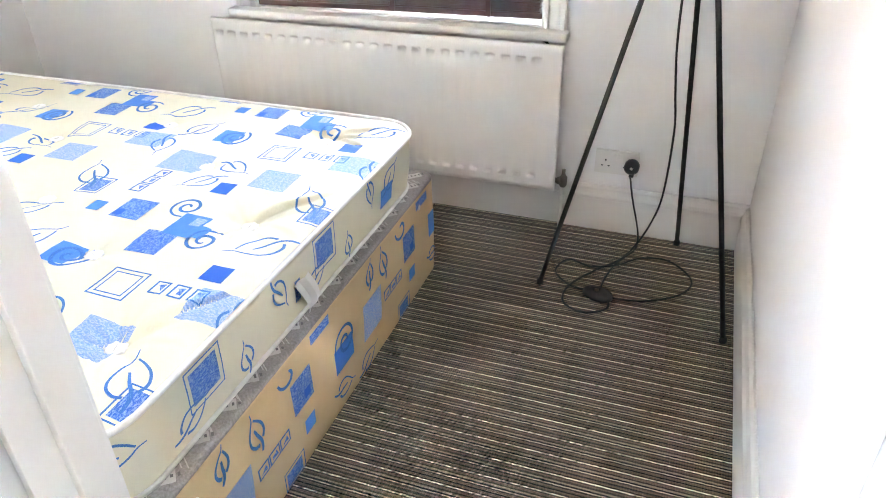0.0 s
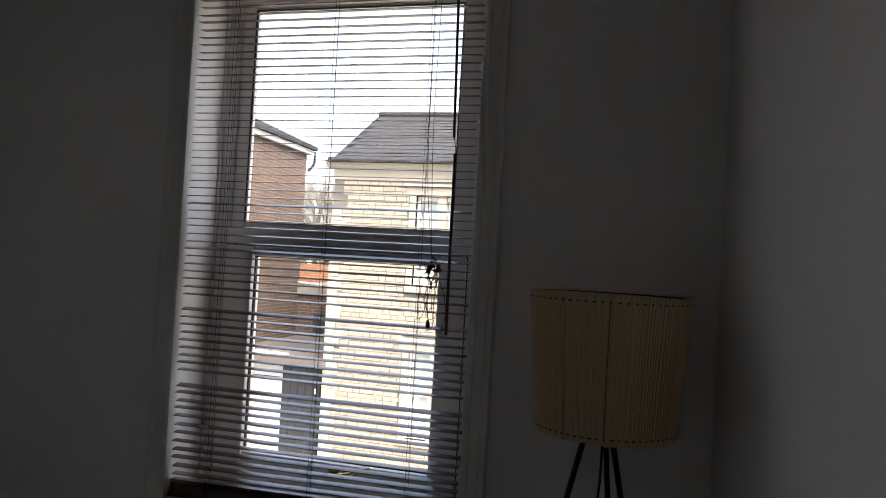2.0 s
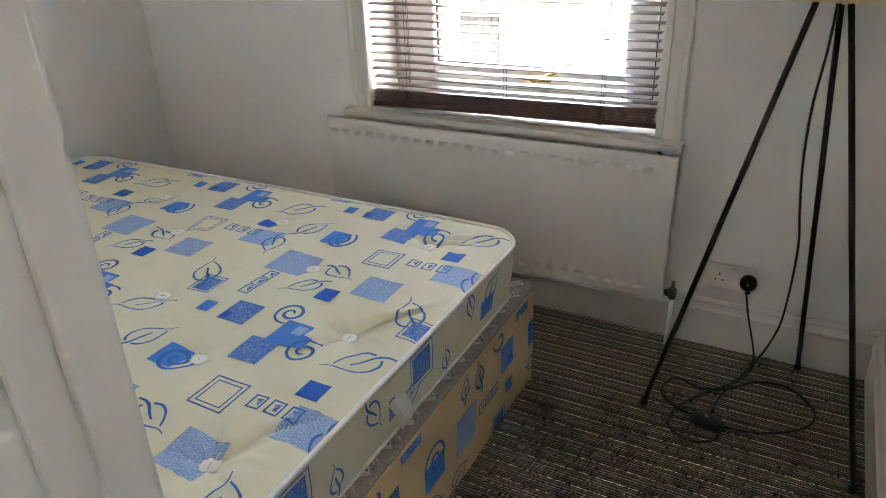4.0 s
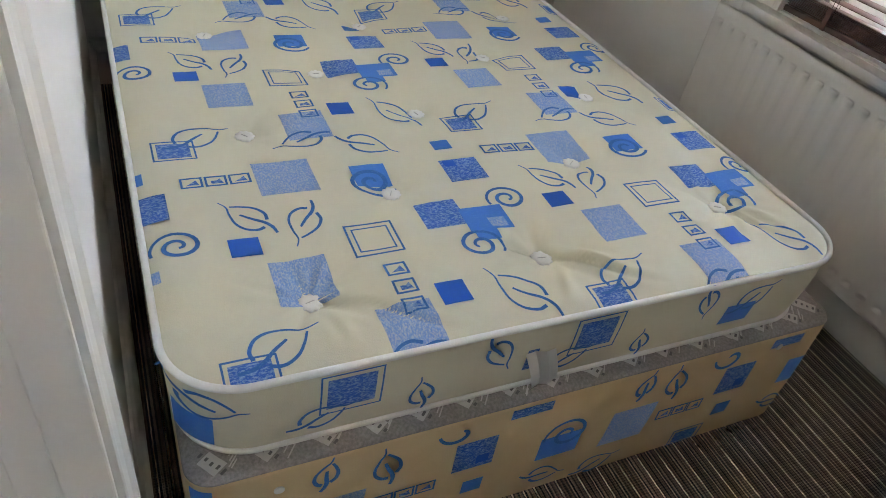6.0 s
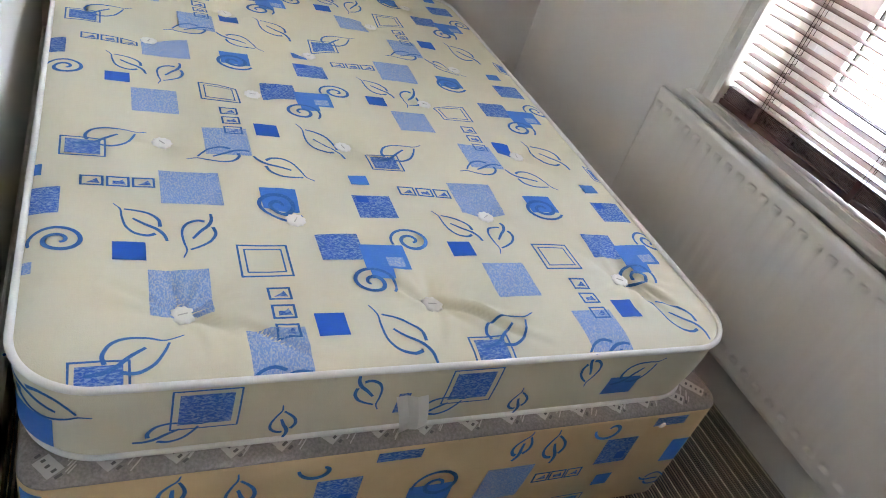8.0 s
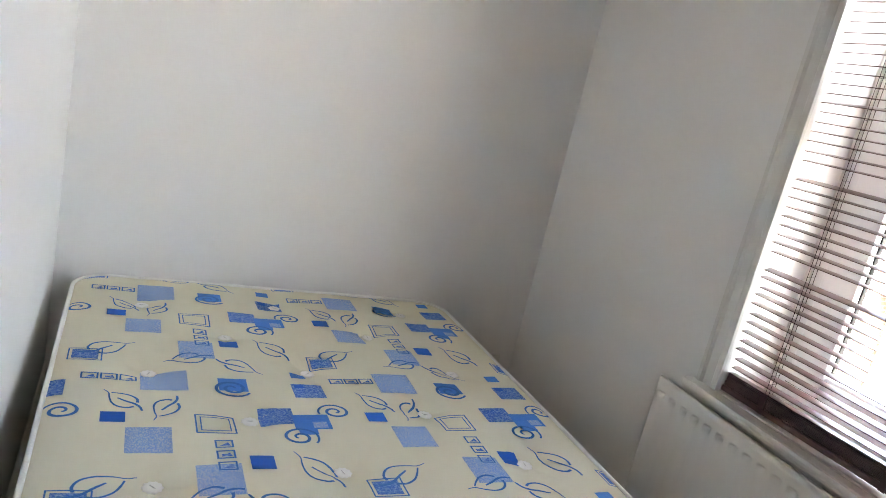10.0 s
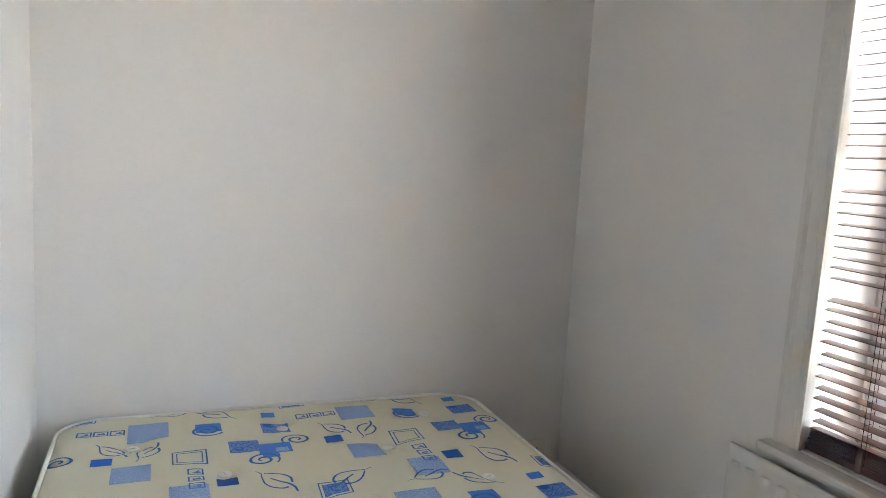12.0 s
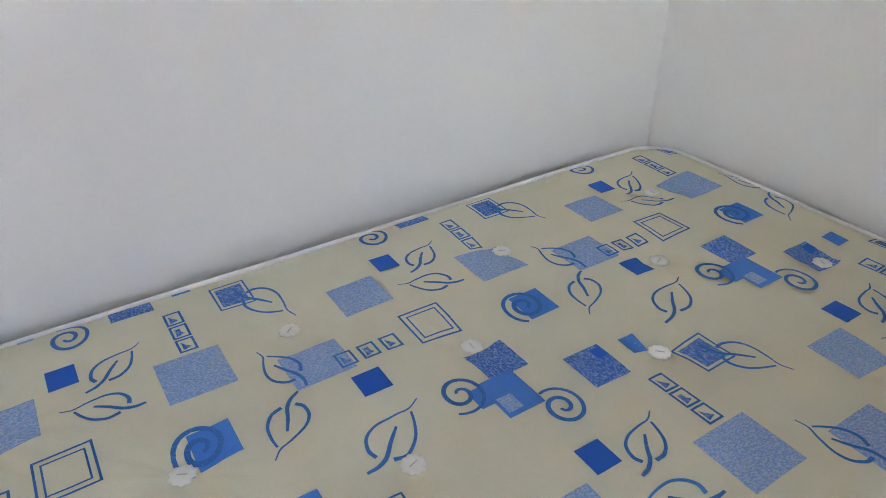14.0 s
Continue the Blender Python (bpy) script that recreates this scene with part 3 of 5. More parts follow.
# ---- venetian blind ----
def blind():
    bx0, bx1, yc = 1.146, 2.180, 1.878
    bl = thing("venetian_blind", "mahogany-stained wooden venetian blind with open slats", "blind")
    bm = bmesh.new()
    box(bm, bx0 - 0.002, bx1 + 0.002, yc - 0.024, yc - 0.018, 2.499, 2.5448, 0.002)
    box(bm, bx0, bx1, yc - 0.017, yc + 0.017, 2.505, 2.5435, 0.002)
    part("headrail", bm, M["slat"], bl)
    pitch, zb = 0.0266, 0.790
    count = int((2.485 - zb) / pitch)
    rnd = random.Random(5)

    def slat_mesh():
        bm = bmesh.new()
        prof = []
        for i in range(9):
            a = -0.0135 + 0.027 * i / 8
            prof.append((a, 0.0010 + 0.0009 * (1 - (a / 0.0135) ** 2)))
        for i in range(8, -1, -1):
            a = -0.0135 + 0.027 * i / 8
            prof.append((a, -0.0010 + 0.0009 * (1 - (a / 0.0135) ** 2)))
        extrude(bm, prof, [((-0.512, 0, 0), (0, 1, 0), (0, 0, 1)), ((0.512, 0, 0), (0, 1, 0), (0, 0, 1))])
        me = bpy.data.meshes.new("slat")
        bm.to_mesh(me)
        bm.free()
        me.materials.append(M["slat"])
        return me

    me = slat_mesh()
    for i in range(count + 1):
        if i in (12, 22):
            continue
        ob = new("slat", me)
        ob.parent = bl
        z = zb + i * pitch + rnd.uniform(-0.0012, 0.0012)
        droop = -1.0 * max(0.0, 1 - i / 7)
        shift = rnd.choice((-0.004, -0.003, 0, 0, 0.002, 0.004)) * (1.4 if i % 9 == 4 else 1)
        lean = 17 if i in (11, 21, 29, 35) else 8.0 + rnd.uniform(-2, 2)
        ob.matrix_basis = pose((bx0 + bx1) / 2 + shift, yc, z - 0.007 * max(0.0, 1 - i / 7), lean, droop + rnd.uniform(-0.12, 0.12), 0)
    for i in range(16):
        ob = new("slat", me)
        ob.parent = bl
        ob.matrix_basis = pose((bx0 + bx1) / 2 + rnd.uniform(-0.004, 0.004), yc + rnd.uniform(-0.002, 0.002), 0.7175 + i * 0.0031, rnd.uniform(-1, 1), -1.05, 0)
    rail = boxed(-0.52, 0.52, -0.015, 0.015, -0.0085, 0.0085, bevel=0.003)
    bmesh.ops.transform(rail, matrix=pose((bx0 + bx1) / 2, yc, 0.7127, 0, -1.05, 0), verts=rail.verts[:])
    part("bottom_rail", rail, M["slat"], bl)
    for x in (1.292, 1.668, 2.004):
        bm = bmesh.new()
        for y in (yc - 0.0145, yc + 0.0145):
            tube(bm, [(x, y, 2.50), (x + 0.001, y, 1.6), (x, y, 0.72)], 0.0008, 5)
        tube(bm, [(x + 0.012, yc - 0.015, 2.50), (x + 0.012, yc - 0.015, 0.72)], 0.0007, 5)
        for i in range(count + 1):
            tube(bm, [(x, yc - 0.0145, zb + i * pitch - 0.0045), (x, yc + 0.0145, zb + i * pitch - 0.0005)], 0.0005, 4)
        part("ladder_cord", bm, M["cord"], bl)
        part("cord_clip", boxed(x - 0.008, x + 0.008, yc - 0.0175, yc - 0.0155, 0.704 + (x - 1.663) * 0.018, 0.766 + (x - 1.663) * 0.018), M["slat"], bl)
    # tilt wand in two lengths
    wx, wy = 2.112, yc - 0.030
    bm = bmesh.new()
    tube(bm, [(wx - 0.022, wy, 2.51), (wx - 0.008, wy, 1.955)], 0.0045, 6)
    part("tilt_wand", bm, M["slat"], bl)
    bm = bmesh.new()
    tube(bm, [(wx - 0.002, wy, 1.905), (wx + 0.002, wy, 1.335)], 0.005, 6)
    part("tilt_wand", bm, M["slat"], bl)
    part("wand_link", tube(bmesh.new(), spline([(wx - 0.008, wy, 1.957), (wx - 0.002, wy, 1.93), (wx - 0.002, wy, 1.904)], 4), 0.0014, 5), M["steel"], bl)
    # lift cords, tied in a tangle
    cx, cy = 2.060, yc - 0.030
    bm = bmesh.new()
    tube(bm, spline([(2.04, cy, 2.51), (2.035, cy, 2.0), (2.05, cy, 1.63), (cx, cy, 1.57)], 6), 0.0011, 5)
    tube(bm, spline([(2.016, cy, 2.51), (2.022, cy, 1.9), (2.045, cy, 1.64), (cx - 0.004, cy, 1.56)], 6), 0.0011, 5)
    r2 = random.Random(3)
    for k in range(6):
        w, l = r2.uniform(0.012, 0.034), r2.uniform(0.09, 0.215)
        turn = r2.uniform(-0.25, 0.25)
        loop = []
        for i in range(11):
            a = i * math.tau / 10
            q, drop = w * math.sin(a) * (1 if k % 2 else -0.8) + r2.uniform(-0.006, 0.006), l * (1 - math.cos(a)) / 2
            loop.append((cx + q + turn * drop, cy - 0.002 - 0.0015 * k, 1.545 - drop + r2.uniform(-0.006, 0.006)))
        tube(bm, spline(loop, 5), 0.0011, 5)
    pts = [(cx + r2.uniform(-0.015, 0.015), cy + r2.uniform(-0.007, 0.007), 1.578 - 0.0042 * i + r2.uniform(-0.009, 0.009)) for i in range(26)]
    tube(bm, spline(pts, 4), 0.0017, 5)
    for side in (-1, 1):
        tube(bm, spline([(cx, cy - 0.004, 1.535), (cx + side * 0.03, cy - 0.006, 1.55 - 0.012 * side), (cx + side * 0.012, cy - 0.004, 1.515)], 5), 0.0012, 5)
    tube(bm, spline([(cx - 0.004, cy, 1.5), (cx - 0.012, cy, 1.43), (cx - 0.006, cy, 1.375)], 6), 0.0011, 5)
    part("lift_cord", bm, M["cord"], bl, "tangled dark lift cord")
    for dx, z in ((-0.006, 1.352), (0.018, 1.528), (-0.014, 1.522)):
        part("cord_tassel", lathe(bmesh.new(), [(0.003, 0.026), (0.0055, 0.022), (0.008, 0.004), (0.0075, 0.0)], (cx + dx, cy - 0.006, z), "z", 12), M["slat"], bl, smooth=True)


blind()

# ---- bed ----
BX0, BX1, BY0, BY1, BR, TOP, LOW = 0.068, 1.938, 0.070, 1.402, 0.115, 0.519, 0.338
BUTTONS = [(0.297, 0.276), (0.245, 0.703), (0.222, 1.185), (0.525, 0.510), (0.459, 0.985), (0.778, 0.293), (0.747, 0.719), (0.714, 1.197),
           (1.015, 0.522), (0.974, 1.003), (1.272, 0.299), (1.241, 0.700), (1.224, 1.189), (1.532, 0.533), (1.501, 0.977), (1.784, 0.304), (1.775, 0.747), (1.717, 1.227)]


def inset(x, y):
    """How far inside the rounded rectangle of the mattress a place lies."""
    cx, cy, hx, hy = (BX0 + BX1) / 2, (BY0 + BY1) / 2, (BX1 - BX0) / 2, (BY1 - BY0) / 2
    qx, qy = abs(x - cx) - hx + BR, abs(y - cy) - hy + BR
    return BR - math.hypot(max(qx, 0), max(qy, 0)) - min(max(qx, qy), 0)


# sewn-in pulls: button, end of the pull relative to it, depth
PULLS = [(15, 0.14, 0.24, 0.75), (15, -0.08, -0.14, 0.5), (15, 0.13, 0.02, 0.6), (15, 0.10, 0.11, 0.5), (16, -0.06, -0.08, 1.0), (16, 0.14, 0.20, 1.0), (16, 0.08, 0.13, 0.7), (16, 0.13, -0.03, 0.5),
         (16, 0.04, 0.16, 0.4), (17, 0.07, -0.12, 0.7), (17, 0.11, 0.03, 0.9), (17, 0.15, -0.04, 0.7), (17, 0.13, 0.10, 0.9), (17, 0.05, 0.11, 0.5)]


def top_z(x, y):
    d = max(inset(x, y), 0.0)
    z = TOP - 0.011 * (1 - min(d / 0.06, 1)) ** 2.2
    z += 0.003 * noise.noise((x * 3.1, y * 3.1, 0.7)) + 0.0014 * noise.noise((x * 11, y * 11, 4.2))
    for i, (bx, by) in enumerate(BUTTONS):
        dx, dy = x - bx, y - by
        r = math.hypot(dx, dy)
        if r > 0.32:
            continue
        front = 1.0 if i >= 15 else 0.35
        z -= (0.011 + 0.007 * front) * math.exp(-(r / 0.045) ** 2) + 0.006 * math.exp(-(r / 0.13) ** 2)
        th = math.atan2(dy, dx)
        fold = math.sin(5 * th + i * 1.7 + 0.6 * math.sin(2 * th + i)) ** 3
        z += front * 0.0075 * fold * min(r / 0.05, 1) * math.exp(-r / 0.095) * min(d / 0.03, 1)
    if x > 1.6:
        for i, ex, ey, deep in PULLS:
            dx, dy = x - BUTTONS[i][0], y - BUTTONS[i][1]
            long = math.hypot(ex, ey)
            a, c = (dx * ex + dy * ey) / long, (dy * ex - dx * ey) / long
            if not 0.005 < a < long or abs(c) > 0.04:
                continue
            c += 0.008 * math.sin(a * 25 + i)
            fade = math.sin(math.pi * (a / long) ** 0.7) * min(d / 0.03, 1)
            z += 0.0080 * deep * fade * (0.8 * math.exp(-((c - 0.014) / 0.011) ** 2) - math.exp(-(c / 0.0085) ** 2))
    return z


def outline(off, n_corner=18, step=0.008):
    """Points round the mattress, off metres outside its edge."""
    pts = []
    x0, x1, y0, y1, r = BX0 - off, BX1 + off, BY0 - off, BY1 + off, BR + off
    for cx, cy, a0 in ((x1 - r, y0 + r, -90), (x1 - r, y1 - r, 0), (x0 + r, y1 - r, 90), (x0 + r, y0 + r, 180)):
        pts += [Vector((cx + r * math.cos(radians(a0 + 90 * i / n_corner)), cy + r * math.sin(radians(a0 + 90 * i / n_corner)), 0)) for i in range(n_corner + 1)]
    out = []
    for a, b in zip(pts, pts[1:] + pts[:1]):
        k = max(1, int((b - a).length / step))
        out += [a.lerp(b, i / k) for i in range(k)]
    return out


def side_off(z):
    """How far the mattress wall bulges at a height."""
    t = (z - LOW) / (TOP - 0.02 - LOW)
    return 0.004 * math.sin(math.pi * t) - 0.012 * (1 - t)


def print_on(place):
    """A set of drawing tools for printed motifs on the surface place(r, u, lift), r to the right and u up."""
    layers = {}

    def bm_of(ink):
        return layers.setdefault(ink, bmesh.new())

    def quad_grid(ink, fn, na, nb, lift):
        bm = bm_of(ink)
        g = [[bm.verts.new(place(*fn(i / na, j / nb), lift)) for j in range(nb + 1)] for i in range(na + 1)]
        for i in range(na):
            for j in range(nb):
                bm.faces.new((g[i][j], g[i + 1][j], g[i + 1][j + 1], g[i][j + 1]))

    def rect(r, u, w, h, ink, lift=0.0019, skew=0.0):
        n = max(2, int(w / 0.006)), max(2, int(h / 0.006))
        quad_grid(ink, lambda a, b: (r + (a - 0.5) * w + (b - 0.5) * skew, u + (b - 0.5) * h), *n, lift)

    def ribbon(pts, width, ink="ink_line", lift=0.0029, shape=lambda t: 1.0):
        bm = bm_of(ink)
        rows = []
        n = len(pts)
        for i, (r, u) in enumerate(pts):
            a, b = pts[max(i - 1, 0)], pts[min(i + 1, n - 1)]
            d = math.hypot(b[0] - a[0], b[1] - a[1]) or 1
            nx, ny = -(b[1] - a[1]) / d, (b[0] - a[0]) / d
            w = width / 2 * shape(i / (n - 1))
            rows.append((bm.verts.new(place(r + nx * w, u + ny * w, lift)), bm.verts.new(place(r - nx * w, u - ny * w, lift))))
        for (a, b), (c, d2) in zip(rows, rows[1:]):
            bm.faces.new((a, b, d2, c))

    def outline_box(r, u, w, h, width):
        ribbon([(r - w / 2, u - h / 2), (r, u - h / 2), (r + w / 2, u - h / 2)], width)
        ribbon([(r - w / 2, u + h / 2), (r, u + h / 2), (r + w / 2, u + h / 2)], width)
        for s in (-1, 1):
            ribbon([(r + s * w / 2, u - h / 2 - width / 2), (r + s * w / 2, u), (r + s * w / 2, u + h / 2 + width / 2)], width)

    def double_frame(r, u, w, h):
        outline_box(r, u, w, h, 0.0038)
        outline_box(r, u, w - 0.022, h - 0.022, 0.003)

    def small_boxes(r, u, upright, s=0.036, gap=0.047):
        for k in (-1, 0, 1):
            rr, uu = (r, u + k * gap) if upright else (r + k * gap, u)
            outline_box(rr, uu, s, s * 0.78, 0.0042)
            ribbon([(rr - s * 0.28, uu - s * 0.22), (rr, uu - s * 0.12), (rr + s * 0.3, uu - s * 0.02)], s * 0.44, "ink_dark", 0.0026, lambda t: 0.05 + t ** 1.4)
            if k == 0:
                rect(rr, uu - s * 0.05, s * 0.5, s * 0.2, "ink_dark", 0.0027)

    def leaf(r, u, length, angle, flip=1, width=0.0055):
        c, s = math.cos(radians(angle)), math.sin(radians(angle))

        def spot(a, b):
            b *= flip
            return r + (a * c - b * s) * length, u + (a * s + b * c) * length

        def stroke(pts, w, shape):
            fine = spline([Vector((*q, 0)) for q in pts], 7)
            ribbon([spot(q[0], q[1]) for q in fine], w, shape=shape)

        # one side runs on past the tip as a tail, the other stops short of it; the stem starts inside and leaves at the base
        stroke([(-0.34, 0.05), (-0.30, 0.16), (-0.16, 0.25), (0.02, 0.24), (0.22, 0.13), (0.36, 0.03), (0.52, 0.01)], width, lambda t: 1.25 - 0.85 * t)
        stroke([(-0.27, -0.10), (-0.14, -0.19), (0.04, -0.19), (0.20, -0.11), (0.33, -0.01)], width, lambda t: 1.2 - 0.5 * t)
        stroke([(0.10, 0.05), (-0.10, 0.015), (-0.27, -0.03), (-0.42, -0.02), (-0.55, 0.04)], width, lambda t: 0.45 + 0.75 * math.sin(math.pi * (0.15 + 0.65 * t)))

    def spiral(r, u, radius, start, flip=1, turns=1.75, width=0.0070):
        pts = []
        for i in range(44):
            t = i / 43
            a = radians(start) + flip * t * turns * math.tau
            q = radius * (1 - 0.86 * t)
            pts.append((r + q * 1.12 * math.cos(a), u + q * math.sin(a)))
        ribbon(pts, width, shape=lambda t: 0.75 + 0.4 * math.sin(math.pi * t))

    def finish(parent, name="printed_motif"):
        for ink, bm in layers.items():
            bmesh.ops.recalc_face_normals(bm, faces=bm.faces[:])
            tagged(part(name, bm, M[ink], parent, "blue printed squares, leaves and spirals"), kind="stuff")

    class Tools:
        pass

    t = Tools()
    t.rect, t.ribbon, t.double_frame, t.small_boxes, t.leaf, t.spiral, t.finish = rect, ribbon, double_frame, small_boxes, leaf, spiral, finish
    t.outline_box = outline_box
    return t


def one_repeat(p, r, u, keep):
    """One repeat of the ticking's print; r, u is its plain square. keep(r, u) says whether a motif lies on the cloth."""
    def on(dr, du, draw):
        if keep(r + dr, u + du):
            draw(r + dr, u + du)
    on(0, 0, lambda a, b: p.rect(a, b, 0.052, 0.047, "ink_solid"))
    on(0.020, 0.083, lambda a, b: p.leaf(a, b, 0.125, 131, 1))
    on(0.115, 0.042, lambda a, b: p.leaf(a, b, 0.125, 244, -1))
    on(0.075, -0.096, lambda a, b: p.rect(a, b, 0.096, 0.1, "ink_light"))
    on(0.221, -0.025, lambda a, b: p.double_frame(a, b, 0.088, 0.082))
    on(0.232, -0.157, lambda a, b: p.small_boxes(a, b, True, gap=0.044))
    on(0.213, -0.247, lambda a, b: p.rect(a, b, 0.094, 0.108, "ink_light"))
    on(0.188, -0.301, lambda a, b: p.leaf(a, b, 0.128, 198, 1))
    on(0.307, -0.190, lambda a, b: p.rect(a, b, 0.053, 0.052, "ink_solid"))
    on(0.428, -0.212, lambda a, b: p.leaf(a, b, 0.152, 125, 1))
    on(0.370, 0.017, lambda a, b: p.rect(a, b, 0.084, 0.078, "ink_dark"))
    on(0.453, -0.014, lambda a, b: p.rect(a, b, 0.092, 0.070, "ink_mid", 0.0021))
    on(0.436, -0.058, lambda a, b: p.rect(a, b, 0.046, 0.03, "ink_mid", 0.0022))
    on(0.471, -0.029, lambda a, b: p.rect(a, b, 0.036, 0.028, "ink_light", 0.0026))
    on(0.523, 0.036, lambda a, b: p.spiral(a, b, 0.040, 200, -1))
    on(0.410, -0.083, lambda a, b: p.spiral(a, b, 0.042, -40, 1))
    on(0.113, 0.192, lambda a, b: p.rect(a, b, 0.112, 0.112, "ink_light"))
    on(-0.015, 0.201, lambda a, b: p.small_boxes(a, b, False, gap=0.044))
    on(0.281, 0.172, lambda a, b: p.rect(a, b, 0.074, 0.066, "ink_mid"))
    on(0.277, 0.152, lambda a, b: p.spiral(a, b, 0.044, -30, -1, 1.9, 0.0085))
    on(0.467, 0.248, lambda a, b: p.rect(a, b, 0.042, 0.036, "ink_mid"))
    on(0.478, 0.150, lambda a, b: p.rect(a, b, 0.085, 0.078, "ink_dark"))
    on(0.456, 0.175, lambda a, b: p.rect(a, b, 0.026, 0.022, "ink_solid", 0.0025))
    on(0.553, 0.329, lambda a, b: (p.rect(a, b, 0.062, 0.052, "ink_dark"), p.outline_box(a, b, 0.078, 0.066, 0.0035)))
    on(0.606, 0.374, lambda a, b: p.leaf(a, b, 0.145, 30, 1))
    on(0.308, 0.274, lambda a, b: p.leaf(a, b, 0.135, -34, 1))


def mattress():
    mt = thing("mattress", "cream double mattress printed with blue squares and leaves, tufted", "mattress")
    loop = outline(0.0)
    n = len(loop)
    cx, cy = (BX0 + BX1) / 2, (BY0 + BY1) / 2
    bm = bmesh.new()
    hx, hy = (BX1 - BX0) / 2, (BY1 - BY0) / 2
    rings = []
    levels = [LOW, LOW + 0.02, LOW + 0.06, LOW + 0.09, LOW + 0.12, TOP - 0.030, TOP - 0.012]
    for z in levels:
        o = side_off(z)
        rings.append([bm.verts.new((p.x + (p.x - cx) / hx * o, p.y + (p.y - cy) / hy * o, z + 0.0015 * noise.noise((p.x * 9, p.y * 9, z * 5)))) for p in loop])
    depths = [0.0, 0.003, 0.008, 0.014, 0.021, 0.028] + [0.035 + 0.007 * i for i in range(89)] + [hy]
    for d in depths:
        s = 1 - d / hy
        ring = []
        for p in loop:
            # the straight sides step in evenly; corners close up towards the middle line
            x = cx + math.copysign(max(abs(p.x - cx) - d, 0), p.x - cx)
            y = cy + (p.y - cy) * s
            ring.append(bm.verts.new((x, y, top_z(x, y))))
        rings.append(ring)
    for a, b in zip(rings, rings[1:]):
        for i in range(n):
            bm.faces.new((a[i], a[(i + 1) % n], b[(i + 1) % n], b[i]))
    bmesh.ops.remove_doubles(bm, verts=[v for ring in rings[-12:] for v in ring], dist=0.0004)
    bm.faces.new(rings[0][::-1])
    bmesh.ops.recalc_face_normals(bm, faces=bm.faces[:])
    part("cover", bm, M["ticking"], mt, smooth=True)
    for z, r in ((TOP - 0.009, 0.0062), (LOW + 0.007, 0.0058)):
        o = side_off(z) + 0.001
        pts = [(p.x + (p.x - cx) / hx * o, p.y + (p.y - cy) / hy * o, z + 0.004 * noise.noise((p.x * 2.3, p.y * 2.3, 1))) for p in loop]
        part("piping", tube(bmesh.new(), pts, r, 8, closed=True), M["piping"], mt, "white piped edge", True)
    for i, (x, y) in enumerate(BUTTONS):
        bm = bmesh.new()
        z = top_z(x, y)
        top = bm.verts.new((x, y, z + 0.0045))
        rows = []
        for q, h in ((0.55, 0.0052), (0.9, 0.0045), (1.0, 0.002), (0.95, -0.001)):
            rows.append([])
            for k in range(40):
                a = k * math.tau / 40
                r = 0.0208 * q * (1 + (0.09 if q > 0.8 else 0) * math.cos(10 * a + i))
                rows[-1].append(bm.verts.new((x + r * math.cos(a), y + r * math.sin(a), z + h)))
        for k in range(40):
            bm.faces.new((top, rows[0][k], rows[0][(k + 1) % 40]))
            for a, b in zip(rows, rows[1:]):
                bm.faces.new((a[k], b[k], b[(k + 1) % 40], a[(k + 1) % 40]))
        c, s = math.cos(i * 0.4), math.sin(i * 0.4)
        bm2 = bmesh.new()
        tube(bm2, [(x - 0.008 * s, y - 0.008 * c, z + 0.0052), (x + 0.008 * s, y + 0.008 * c, z + 0.0052)], 0.001, 5)
        b = part("tuft_button", bm, M["button"], mt, "white scalloped felt tuft", True)
        part("stitch", bm2, M["felt_mark"], b)
    # print on the top: right is +y, up is -x
    def on_top(r, u, lift):
        x, y, edge = -u, r, 0.005
        x, y = min(max(x, BX0 + edge), BX1 - edge), min(max(y, BY0 + edge), BY1 - edge)
        ox, oy = min(max(x, BX0 + BR), BX1 - BR), min(max(y, BY0 + BR), BY1 - BR)
        far = math.hypot(x - ox, y - oy)
        if far > BR - edge:
            x, y = ox + (x - ox) * (BR - edge) / far, oy + (y - oy) * (BR - edge) / far
        return Vector((x, y, top_z(x, y) + lift * 0.55))

    p = print_on(on_top)
    for i in range(-1, 4):
        for j in range(-1, 3):
            x, y = 1.6475 - i * 0.622 - j * 0.011, 0.228 + j * 0.629 - i * 0.012
            if i == -1:  # the cloth is drawn tight over the foot end
                x, y = x - 0.025, y + 0.02
            one_repeat(p, y, -x, lambda r, u: inset(-u, r) > -0.012)
    p.finish(mt)
    # print on the foot end: right is +y, up is z
    def foot_side(r, u, lift):
        o = side_off(u)
        qy = max(abs(r - cy) - (hy - BR), 0)
        edge = cx + hx - BR + math.sqrt(max(BR * BR - qy * qy, 0))
        return Vector((edge + o + lift, r, u))
    p = print_on(foot_side)
    for y in (0.33, 0.782):
        p.rect(y, 0.452, 0.078, 0.070, "ink_dark")
        p.outline_box(y, 0.452, 0.098, 0.09, 0.003)
        p.leaf(y - 0.043, 0.400, 0.11, 22, 1)
    p.rect(0.10, 0.40, 0.05, 0.07, "ink_mid")
    p.rect(1.135, 0.411, 0.075, 0.055, "ink_mid")
    p.leaf(1.160, 0.452, 0.12, 35, 1)
    p.leaf(0.585, 0.455, 0.10, -60, 1)
    p.leaf(0.455, 0.400, 0.09, 100, 1)
    p.leaf(1.03, 0.465, 0.09, -80, 1)
    p.leaf(0.904, 0.393, 0.08, 100, 1)
    p.leaf(0.12, 0.465, 0.11, -10, -1)
    p.rect(0.655, 0.42, 0.022, 0.055, "ink_dark")
    p.finish(mt)
    # the sewn-in label, hanging over the lower piping
    bm = bmesh.new()
    rows = []
